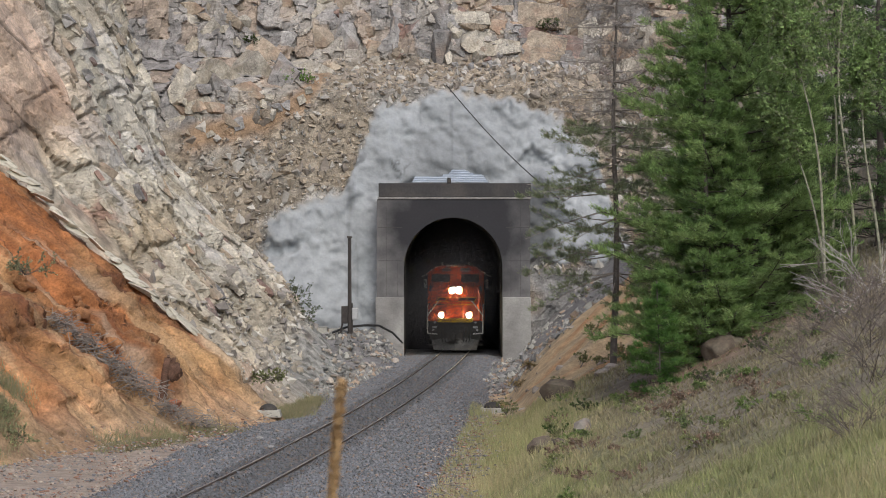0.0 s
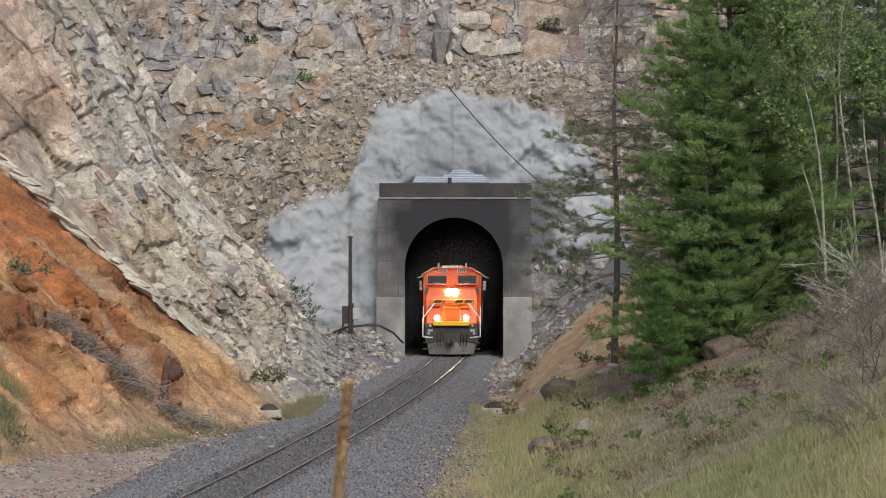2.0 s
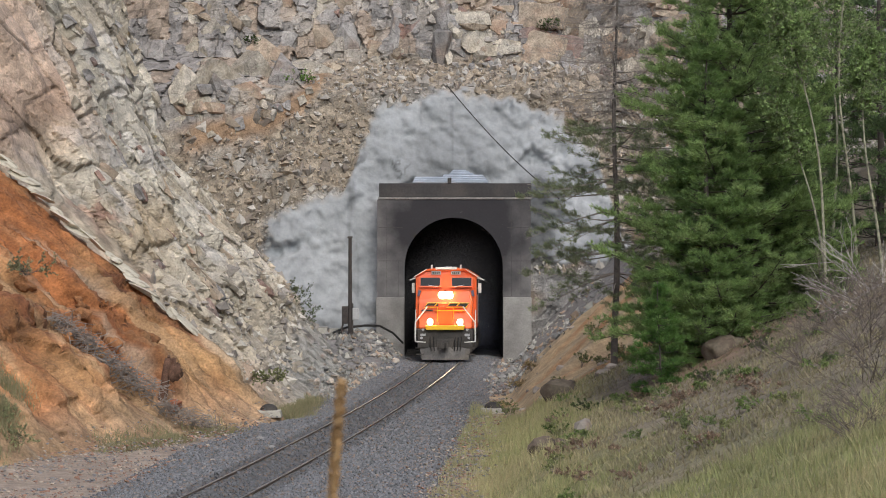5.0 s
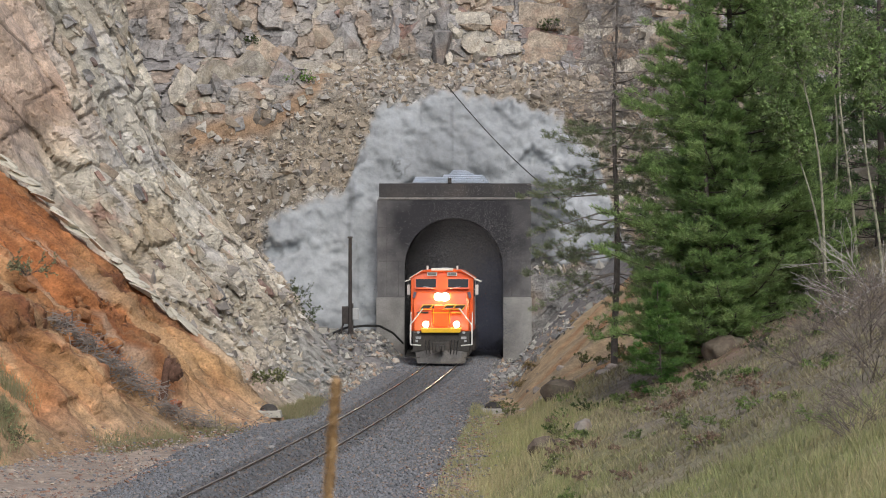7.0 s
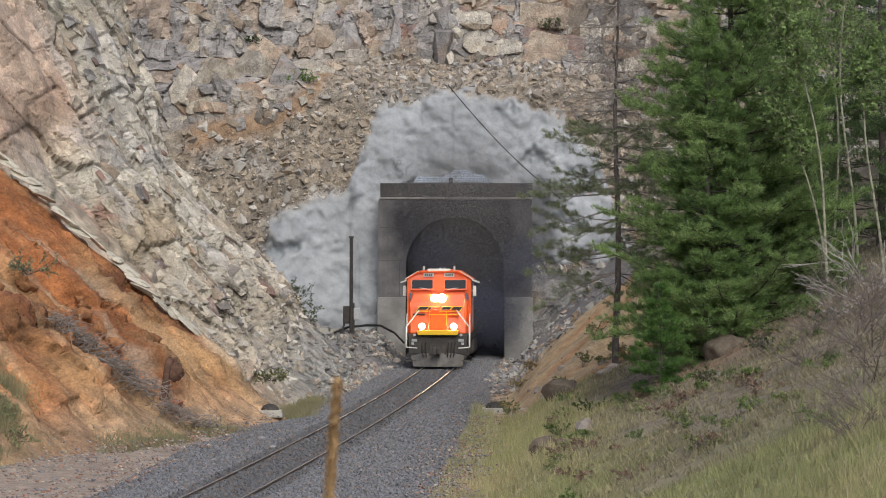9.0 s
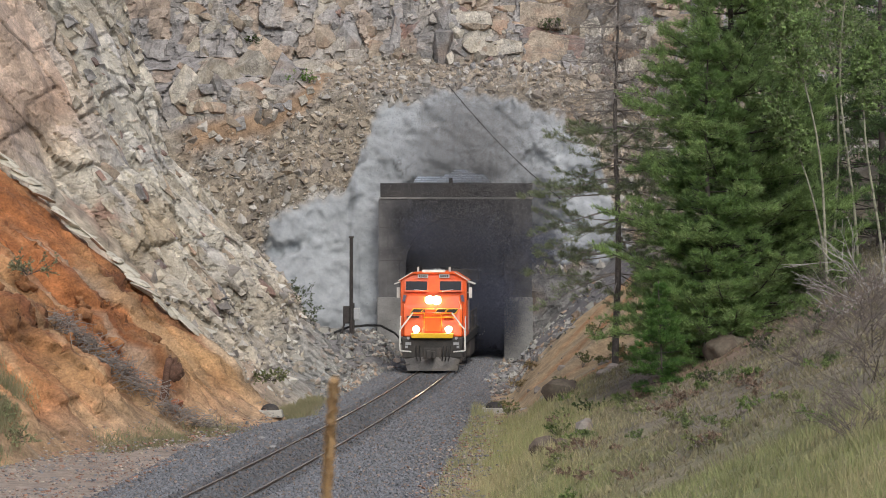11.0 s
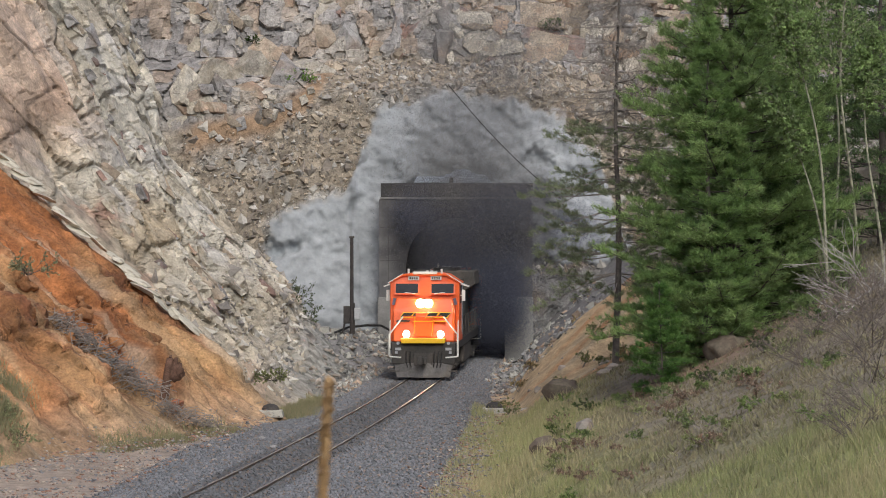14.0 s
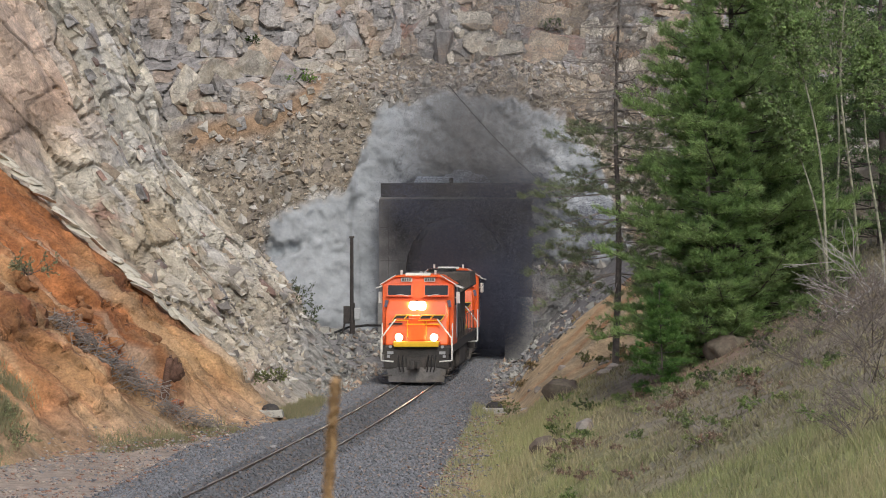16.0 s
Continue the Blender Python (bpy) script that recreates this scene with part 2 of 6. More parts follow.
def left_toe(y):
    return between(y, (83, 104, 121, 136, 144, 150, 156, 175), (-6.2, -5.7, -5.2, -3.9, -4.9, -6.3, -7.4, -8.5))


def right_toe(y):
    return between(y, (0, 36, 71.5, 102, 117, 156, 180), (-2.9, -1.3, 0.2, 1.5, 1.8, 3.3, 3.6))


ROCK_RUN, ROCK_RISE = (-3, 0, 3, 9.5, 12, 16, 40), (-2, 0, 2.4, 9.2, 16.8, 30, 44)
BANK_A, BANK_DIR = np.array((-5.7, 104.0)), np.array((-0.312, -0.95))
BANK_UP = np.array((-0.95, 0.312))


def bank_height(x, y):
    """Height of the orange bank's plane, and the way along its foot from its far end."""
    dx, dy = x - BANK_A[0], y - BANK_A[1]
    along = dx * BANK_DIR[0] + dy * BANK_DIR[1]
    up = dx * BANK_UP[0] + dy * BANK_UP[1]
    return 0.82 * up, along


def hill_right(x, y):
    r = x - right_toe(y)
    k = 0.45 + 0.42 * smooth(107, 119, y) - 0.1 * smooth(121, 126, y) + 0.2 * smooth(132, 146, y)
    low = np.maximum(r, 0)
    low = np.where(low < 1.2, low * low / 2.4, low - 0.6)
    z = np.minimum(low * k, 5.2 + (low - 5.2 / k) * 0.42)
    return np.minimum(z, 26 + (z - 26) * 0.15)


def land(x, y):
    """The ground sheet."""
    right = hill_right(x, y)
    left = between(left_toe(y) - x, ROCK_RUN, ROCK_RISE) - 4.2
    bank, along = bank_height(x, y)
    left = np.where(y < 110, np.minimum(bank - 0.9 - 6.0 * smooth(0.5, 3, bank), np.where(y < 104, 20, left - 1.0)), left)
    left = np.where(y < 100, np.minimum(left, np.maximum(bank - 0.9 - 4.0 * smooth(0.5, 3, bank), -0.4)), left)
    z = np.maximum(np.maximum(right, left), 0)
    bed = np.maximum(abs(x - track_x(y)) - 1.9, 0)
    floor = -0.22 - np.minimum(bed * 0.42, 0.42) + 0.3 * smooth(3.6, 8, bed)
    z = np.where(z <= 0, floor, z + floor * (1 - smooth(0, 0.8, z)))
    back = 30 * smooth(163, 167, y) + np.maximum(y - 167, 0) * 0.25
    z = np.where(y > 163, np.maximum(z, np.minimum(back, 60)), z)
    ledge = 1.45 * smooth(-1.7, -3.8, x) * smooth(138, 148, y) * (x < 0)
    z = np.where(y < 163, np.maximum(z, z * 0.3 + ledge), z)
    talus = smooth(118, 124, y) * smooth(0.3, 1.2, right) + smooth(0.2, 0.8, ledge)
    z = z + 0.28 * blocks(x, y, 0.7, 41, 1.0, 0.4)[0] * np.clip(talus, 0, 1) * (y < 163) * np.where(x > 0, 0.3, 1.0)
    cut = smooth(104, 109, y) * smooth(128, 120, y) * smooth(0.3, 1.2, right) * smooth(9, 6, x - right_toe(y))
    z = z + cut * (0.45 * fractal(x * 0.5 + y * 0.3, y * 1.2 - x * 0.8, 2.2, 38) + 0.12 * fractal(x, y, 0.7, 39))
    knoll = 5.0 * (1 - smooth(4, 26, np.hypot(x * 0.8, y)))
    rough = fractal(x, y, 6, 3) * 0.35 * smooth(0.3, 2, right) + fractal(x, y, 0.8, 5) * 0.03
    return np.maximum(z + rough, np.where(knoll > 0.05, knoll, -9))


def ground_colour(x, y, z):
    n, m = fractal(x, y, 3.0, 11), fractal(x, y, 0.7, 17)
    d = abs(x - track_x(y))
    gravel = np.array((0.150, 0.150, 0.160)) * (1 + 0.22 * m)[..., None]
    bed = np.array((0.125, 0.116, 0.112)) * (1 + 0.2 * m)[..., None]
    dirt = np.array((0.35, 0.285, 0.235)) * (1 + 0.18 * n + 0.12 * m)[..., None]
    grass = np.array((0.27, 0.26, 0.115)) * (1 + 0.2 * n + 0.2 * m)[..., None]
    dry = np.array((0.38, 0.32, 0.19)) * (1 + 0.2 * m)[..., None]
    litter = np.array((0.205, 0.175, 0.128)) * (1 + 0.25 * m)[..., None]
    sand = np.array((0.47, 0.35, 0.21)) * (1 + 0.12 * n + 0.1 * m)[..., None]
    talus = np.array((0.19, 0.182, 0.182)) * (1 + 0.2 * n + 0.2 * m)[..., None]
    out = dirt
    wide = between(y, (40, 71, 100, 125, 153), (6.3, 5.6, 4.2, 3.1, 2.6))
    near_side = between(y, (71, 91, 104, 125, 153), (3.1, 3.9, 3.1, 2.7, 2.5))
    wide = np.where(x < track_x(y), near_side, wide)
    k = smooth(0.45, -0.45, d - wide + 0.5 * n)[..., None]
    out = out * (1 - k) + gravel * k
    k = smooth(0.25, -0.1, d - 1.28 + 0.1 * m)[..., None]
    out = out * (1 - k) + bed * k
    r = x - right_toe(y)
    hill = grass
    lush = (smooth(0.05, 0.4, fractal(x, y, 5.0, 29) + 0.25 * smooth(75, 50, y)) * 0.5)[..., None]
    hill = hill * (1 - lush) + np.array((0.27, 0.31, 0.12)) * lush
    k = smooth(0.0, 0.5, n * 0.7 + m * 0.3 + 0.1)[..., None]
    hill = hill * (1 - k) + dry * k
    k = smooth(2.0, 5.5, r + 1.5 * n - (y - 60) * -0.015)[..., None] * smooth(40, 64, y + 8 * n)[..., None]
    hill = hill * (1 - k) + litter * k
    k = (smooth(4.5, 2.0, np.hypot((x - 8.3) * 0.8, (y - 86.5) * 0.55) + 1.6 * n) * 0.75)[..., None]
    hill = hill * (1 - k) + np.array((0.235, 0.135, 0.095)) * (1 + 0.25 * m)[..., None] * k
    k = (smooth(103, 108, y + n * 2 + r * 0.6) * smooth(8.0, 5.5, r + n))[..., None]
    hill = hill * (1 - k) + sand * k
    vein = fractal(x * 0.4 + y * 0.2, y * 1.3 - x, 1.6, 37)
    k2 = (k[..., 0] * smooth(0.05, 0.4, vein) * 0.8)[..., None]
    hill = hill * (1 - k2) + np.array((0.42, 0.205, 0.09)) * k2
    k2 = (k[..., 0] * smooth(0.1, 0.4, -vein) * 0.6)[..., None]
    hill = hill * (1 - k2) + np.array((0.33, 0.28, 0.20)) * k2
    k = smooth(119, 125, y + n * 2)[..., None] * smooth(9, 6, r + n)[..., None]
    hill = hill * (1 - k) + talus * k
    k = smooth(0.0, 0.7, r + 0.6 * n)[..., None]
    out = out * (1 - k) + hill * k
    k = smooth(126, 134, y + 3 * n)[..., None] * (1 - k) * smooth(2.2, 2.9, d + 0.4 * m)[..., None]
    return out * (1 - k) + talus * k


def build_ground():
    def axis(lo, hi, step, far):
        core = np.arange(lo, hi + step / 2, step)
        out = np.cumsum(step * 1.35 ** np.arange(1, 60))
        out = out[out < far]
        return np.concatenate([lo - out[::-1], core, hi + out])
    xs, ys = axis(-17, 24, 0.2, 3000), axis(28, 170, 0.3, 3000)
    X, Y = np.meshgrid(xs, ys)
    Z = land(X, Y)
    C = ground_colour(X, Y, Z)
    faces = grid_faces(len(ys), len(xs))
    V = np.stack([X, Y, Z], -1).reshape(-1, 3)
    mid = V[faces].mean(1)
    keep = ~((abs(mid[:, 0] - 0.8) < 3.1) & (mid[:, 1] > 153.6) & (mid[:, 1] < 175) & (V[faces][:, :, 2].min(1) < 9.5) & (V[faces][:, :, 2].max(1) > 0.3))
    me = mesh_from("ground", V, faces[keep], M_GROUND, True, colours=C.reshape(-1, 3))
    tagged(new("ground", me), "gravel track bed, bare dirt and grassy hillside", "ground", kind="structure")


build_ground()


# ---- rock faces ----
def saw(phase, steep, seed):
    """Ribs that rise quickly and fall away slowly, each of its own height."""
    i = np.floor(phase)
    f = phase - i
    return (smooth(0, steep, f) * (f < steep) + (1 - (f - steep) / (1 - steep)) * (f >= steep)) * (0.45 + 0.9 * hashed(i, i * 0, seed))


SLABS, SCREE = [], []


def rock_slope():
    ys = np.arange(96, 172, 0.12)
    ps = np.arange(-0.6, 34, 0.1)
    Yg, P = np.meshgrid(ys, ps)
    length = np.concatenate([[0], np.cumsum(np.hypot(np.diff(ROCK_RUN), np.diff(ROCK_RISE)))]) - math.hypot(3, 2)
    run, rise = between(P, length, ROCK_RUN), between(P, length, ROCK_RISE)
    foot = smooth(0.0, 3.5, P)
    apron = smooth(4.5, 1.5, P + 1.5 * fractal(Yg, P, 4, 77)) * smooth(112, 124, Yg)
    # buttresses that turn their broken ends to the open side of the cutting
    w = Yg + 2.2 * fractal(Yg, P, 9, 71, 2) + 0.4 * fractal(Yg, P, 3.0, 72, 2)
    rib = 1.35 * saw(w / 8.5 + 0.05 * P, 0.24, 1) + 0.55 * saw(w / 3.3 - 0.04 * P, 0.4, 2)
    swell = 0.8 * fractal(Yg, P, 11, 91)
    _, along = bank_height(left_toe(Yg) - run, Yg)
    back = 0.9 * smooth(-9, -2, along) + 2.4 * smooth(-3.0, 0.6, along)
    slope = math.radians(46)
    rib = rib * (0.25 + 0.75 * smooth(108, 117, Yg))
    out = (rib - 0.55) * foot * (1 - 0.7 * apron) + swell * foot - back
    X = left_toe(Yg) - run + out * math.sin(slope)
    Y = Yg - out * 0.25
    Z = rise * (1 + 0.12 * smooth(138, 150, Yg)) + 1.1 * smooth(139, 149, Yg) - 0.25 + out * math.cos(slope) * 0.7
    # slabs of the rock's grain, which dips steeply toward the track
    wx, wz = X + 0.45 * fractal(X, Z, 2.6, 74) + 0.12 * Yg, Z + 0.3 * fractal(X, Z, 1.7, 75)
    s = wx * math.cos(0.92) - wz * math.sin(0.92)
    c = wx * math.sin(0.92) + wz * math.cos(0.92)
    b0, p0, j0 = blocks(s, c, 1.5, 11, 2.2, 0.0, 0.4, 0.6)
    b1, p1, j1 = blocks(s, c, 0.62, 21, 2.4, 0.1, 0.3, 0.6)
    b2, p2, j2 = blocks(s, c, 0.27, 31, 1.9, -0.15, 0.2, 0.5)
    broad = smooth(12, 16, P + 2 * fractal(Yg, P, 7, 76)) * smooth(126, 116, Yg)
    scree = smooth(0.05, 0.4, fractal(X, Z, 3.6, 78) + 0.25 * smooth(116, 104, Yg) - 0.1) * (1 - broad)
    b0 = np.clip(b0, -0.5, 0.5) * (1 - 0.5 * broad)
    b1 = np.clip(b1, -0.7, 0.7)
    d = (0.42 * b0 + 0.24 * b1 * (1 - 0.6 * broad) * (1 - 0.5 * scree) + 0.11 * b2 * (1 - 0.5 * broad)) * (0.3 + 0.7 * foot)
    d = d * (0.3 + 0.7 * smooth(106, 115, Yg))
    d = (d - 0.10 * smooth(0.08, 0.0, j0) - 0.05 * smooth(0.1, 0.0, j1)) * (1 - 0.75 * apron)
    b4, p4, j4 = blocks(X, Z + 0.3 * Yg, 0.3, 88, 1.2, 0.3)
    d = d + apron * 0.2 * b4
    V = np.stack([X + 0.40 * d, Y - 0.85 * d, Z + 0.28 * d], -1)
    white, tan = np.array((0.66, 0.61, 0.525)), np.array((0.52, 0.425, 0.305))
    grey, rust = np.array((0.36, 0.35, 0.36)), np.array((0.36, 0.20, 0.15))
    n = fractal(X, Z, 4.5, 51)
    k = smooth(-0.4, 0.4, n + 0.6 * (p0 - 0.5) + 0.35 * smooth(118, 128, Yg) - 0.1)[..., None]
    col = tan * (1 - k) + white * k
    k = (smooth(0.66, 0.82, p1) * 0.5)[..., None]
    col = col * (1 - k) + grey * k
    k = (smooth(0.3, 0.6, fractal(s * 0.25, c, 1.3, 52)) * 0.4)[..., None]
    col = col * (1 - k) + np.array((0.42, 0.43, 0.45)) * k
    k = (smooth(0.25, 0.55, fractal(s * 0.4, c, 2.2, 53) + 0.25 * (p1 - 0.5)) * 0.75)[..., None]
    col = col * (1 - k) + rust * k
    k = (scree * 0.6)[..., None]
    col = col * (1 - k) + np.array((0.42, 0.35, 0.26)) * k
    k = (broad * 0.85)[..., None]
    col = col * (1 - k) + (np.array((0.55, 0.40, 0.305)) * (0.85 + 0.3 * p0[..., None]) + np.array((0.02, -0.05, -0.07)) * smooth(0.1, 0.5, n)[..., None]) * k
    col = col * (0.80 + 0.36 * p2)[..., None] * (0.72 + 0.36 * p1)[..., None]
    col = col * (1 - 0.5 * smooth(0.07, 0.0, j0) * smooth(-0.2, 0.2, n + 0.2))[..., None]
    stone = np.array((0.29, 0.285, 0.265)) * (0.6 + 0.8 * p4)[..., None]
    col = col * (1 - apron)[..., None] + stone * apron[..., None]
    me = mesh_from("rock_slope", V.reshape(-1, 3), grid_faces(len(ps), len(ys))[:, ::-1], M_ROCK, colours=col.reshape(-1, 3))
    tagged(new("rock_slope", me), "steep blasted cutting of pale broken rock with talus at its foot", "rock face", kind="structure")
    loose = V[(scree > 0.5) & (P < 18) & (Yg > 106) & (Yg < 152) & (rib > 0.3)]
    SCREE.append(loose[np.random.default_rng(63).integers(0, len(loose), 2600)])
    # seats for loose slabs: spots on the broken ends of the buttresses
    face = ((w / 8.5 + 0.05 * P) % 1 < 0.2) & (P > 3) & (P < 25) & (Yg > 108) & (Yg < 156) & (broad < 0.4) & (back < 0.3)
    spots = V[face]
    order = np.random.default_rng(62).permutation(len(spots))[:260]
    SLABS.extend(tuple(map(float, q)) for q in spots[order])


def shotcrete_part(x, z):
    """1 inside the sprayed concrete round the portal."""
    n = 0.8 * fractal(x, z, 2.2, 120) + 0.35 * fractal(x, z, 0.6, 121) + 0.3 * fractal(x, z, 0.28, 122)
    top = between(x, (-10, -8.6, -5.4, -4.4, -3, 1, 4, 6.5, 8.3, 9.5), (7.0, 7.6, 8.6, 11.5, 13.4, 14.2, 13.6, 12.6, 10.5, 6))
    left = between(z, (0, 2, 5, 8), (-5.5, -8.0, -9.4, -9.3))
    foot = smooth(-0.3, 0.3, z - 4.7 - 0.15 * (x - 4.6) + 1.2 * n) + (x < 4.5)
    return np.minimum(foot, 1) * smooth(-0.35, 0.35, top - z + n) * smooth(-0.35, 0.35, x - left + n)


def cliff_foot(x):
    """Height at which the jointed cliff rises out of the bench."""
    return between(x, (-16, -12.5, -9.5, -7.6, -6.4, -5.4, 4, 8, 14), (11.6, 12.4, 13.2, 14.4, 16.2, 16.4, 16.2, 15.6, 14.5))


def cliff_y(x, z):
    bow = 2.2 * float(smooth(-5, -13, x)) + 3.0 * float(smooth(7, 16, x))
    return float(between(z, BENCH_Z, BENCH_Y)) - bow


BENCH_Y, BENCH_Z = (154.2, 155.0, 157.2, 161.5, 163.2, 165.5, 170), (-0.6, 4.0, 14.2, 16.0, 19.5, 26, 34)


def back_wall():
    xs = np.arange(-18, 26, 0.095)
    length = np.concatenate([[0], np.cumsum(np.hypot(np.diff(BENCH_Y), np.diff(BENCH_Z)))])
    ps = np.arange(0, length[-1], 0.095)
    X, P = np.meshgrid(xs, ps)
    y0, z0 = between(P, length, BENCH_Y), between(P, length, BENCH_Z)
    z0 = z0 + 0.5 * smooth(13, 15, z0) * fractal(X, P, 7, 140)
    # upper cliff: jointed grey and tan rock
    b1, p1, j1 = blocks(P + 0.3 * fractal(X, P, 3, 152), X + 0.45 * fractal(X, P, 3, 150), 1.0, 151, 1.5, 0.08, 0.0, 1.0)
    b2, p2, j2 = blocks(P, X, 0.5, 155, 1.4, 0.15, 0.0, 1.0)
    b3, p3, j3 = blocks(X, P, 0.3, 159, 1.2, 0.5)
    cliff = 0.45 * b1 + 0.22 * b2 + 0.08 * b3 + 0.5 * fractal(X, P, 6, 149)
    n = fractal(X, P, 5, 160)
    k = smooth(-0.3, 0.4, n + 0.5 * (p1 - 0.5))[..., None]
    col = np.array((0.35, 0.33, 0.325)) * (1 - k) + np.array((0.50, 0.455, 0.405)) * k
    k = (smooth(0.72, 0.85, p1) * 0.6)[..., None]
    col = col * (1 - k) + np.array((0.42, 0.31, 0.23)) * k
    col = col * (0.62 + 0.36 * p2)[..., None] * (0.9 + 0.2 * p3)[..., None]
    # fine brown rubble slope below it, with larger pieces here and there
    rub = smooth(0.5, -0.5, z0 - cliff_foot(X) + 0.8 * n)
    r1, q1, g1 = blocks(X, P, 0.34, 171, 1.3, 0.4, 0.0, 0.4)
    r2, q2, g2 = blocks(X, P, 0.95, 173, 1.4, 0.5, 0.0, 0.5)
    stony = smooth(0.05, 0.35, fractal(X, P, 3.0, 174) - 0.05)
    rubble = 0.07 * r1 + 0.26 * r2 * stony * (q2 > 0.35) + 0.30 * fractal(X, P, 3.5, 176) + 0.09 * fractal(X, P, 0.5, 177)
    k = stony[..., None] * 0.7
    rcol = (np.array((0.43, 0.365, 0.29)) * (1 - k) + np.array((0.42, 0.405, 0.385)) * k) * (0.50 + 0.48 * q1)[..., None] * (0.85 + 0.25 * q2)[..., None]
    low = (smooth(6.5, 5, z0) * smooth(4, 5, X))[..., None]
    rcol = rcol * (1 - low) + np.array((0.22, 0.213, 0.21)) * (0.6 + 0.8 * q1)[..., None] * low
    # a trough of washed-out brown soil under the cliff
    lie = z0 - cliff_foot(X) + 0.35 * n
    dirt = smooth(0.7, 0.1, lie) * smooth(-2.0, -1.0, lie + 0.3 * fractal(X, P, 1.2, 182)) * smooth(-5.6, -6.8, X + 0.5 * n) * smooth(-14.5, -13, X)
    dirt = np.maximum(dirt, 0.5 * smooth(0.2, 0.5, fractal(X, P, 3.5, 181)))
    rcol = rcol * (1 - 0.9 * dirt)[..., None] + np.array((0.36, 0.235, 0.145)) * (0.85 + 0.3 * q1[..., None] * 0.6) * 0.9 * dirt[..., None]
    rubble = rubble * (1 - 0.6 * dirt)
    h = cliff * (1 - rub) + rubble * rub
    col = col * (1 - rub)[..., None] + rcol * rub[..., None]
    # sprayed concrete: soft lumps and hollows
    s = shotcrete_part(X, z0)
    crease = abs(fractal(X + 0.5 * n, P, 1.9, 191))
    lump = 0.55 * fractal(X, P, 3.4, 190) + 0.30 * smooth(0.0, 0.5, crease) + 0.05 * fractal(X, P, 0.3, 192)
    hollow = smooth(0.3, 0.7, fractal(X, P, 1.6, 193)) * -0.75 + 0.12 * fractal(X, P, 0.5, 189)
    scol = np.array((0.345, 0.362, 0.385)) * (1 + 0.20 * fractal(X, P, 2.2, 194) + 0.07 * fractal(X, P, 0.4, 198))[..., None]
    # soot over the crown, soot and the portal's painted shadow right of it, seepage streaks
    soot = np.maximum(smooth(1.7, 0.3, abs(X - 5.0) + 0.6 * n) * smooth(3, 6, z0) * smooth(10.5, 8.5, z0) * 0.7, smooth(3.5, 0.5, np.hypot((X + 0.3) * 0.8, z0 - 9.5) + 0.8 * n) * 0.3)
    streak = smooth(0.35, 0.7, fractal(X * 3, z0 * 0.35, 1.5, 196)) * 0.35
    crack = smooth(0.045, 0.0, abs(fractal(X, P, 2.4, 197))) * smooth(0.0, 0.3, fractal(X, P, 3.5, 199)) * 0.6
    scol = scol * (1 - np.maximum(np.maximum(soot, streak), crack))[..., None]
    pale = (smooth(0.2, 0.6, fractal(X, P * 0.7, 1.8, 188)) * 0.3)[..., None]
    scol = scol * (1 - pale) + np.array((0.53, 0.55, 0.575)) * pale
    h = h * (1 - s) + (lump + hollow) * s
    col = col * (1 - s)[..., None] + scol * s[..., None]
    # the face bows toward the viewer at both sides, as the cut closes in
    bow = 2.2 * smooth(-5, -13, X) + 3.0 * smooth(7, 16, X)
    V = np.stack([X, y0 - bow - h, z0 + 0.35 * h * rub * (1 - s)], -1)
    loose = V[(rub > 0.6) & (s < 0.35) & (abs(X) < 14) & (z0 > 4.5) & ((dirt < 0.5) | (q1 > 0.8))]
    SCREE.append(loose[np.random.default_rng(64).integers(0, len(loose), 7000)])
    faces = grid_faces(len(ps), len(xs))
    mid = V.reshape(-1, 3)[faces].mean(1)
    keep = ~((abs(mid[:, 0] - 0.6) < 3.4) & (mid[:, 2] < 8.4))
    soft = s.reshape(-1)[faces].mean(1)[keep] > 0.5
    me = mesh_from("rock_headwall", V.reshape(-1, 3), faces[keep], [M_ROCK, M_SHOT], index=soft.astype(int), colours=col.reshape(-1, 3))
    me.polygons.foreach_set("use_smooth", soft)
    tagged(new("rock_headwall", me), "blocky rock headwall with grey sprayed concrete round the portal", "rock face", kind="structure")


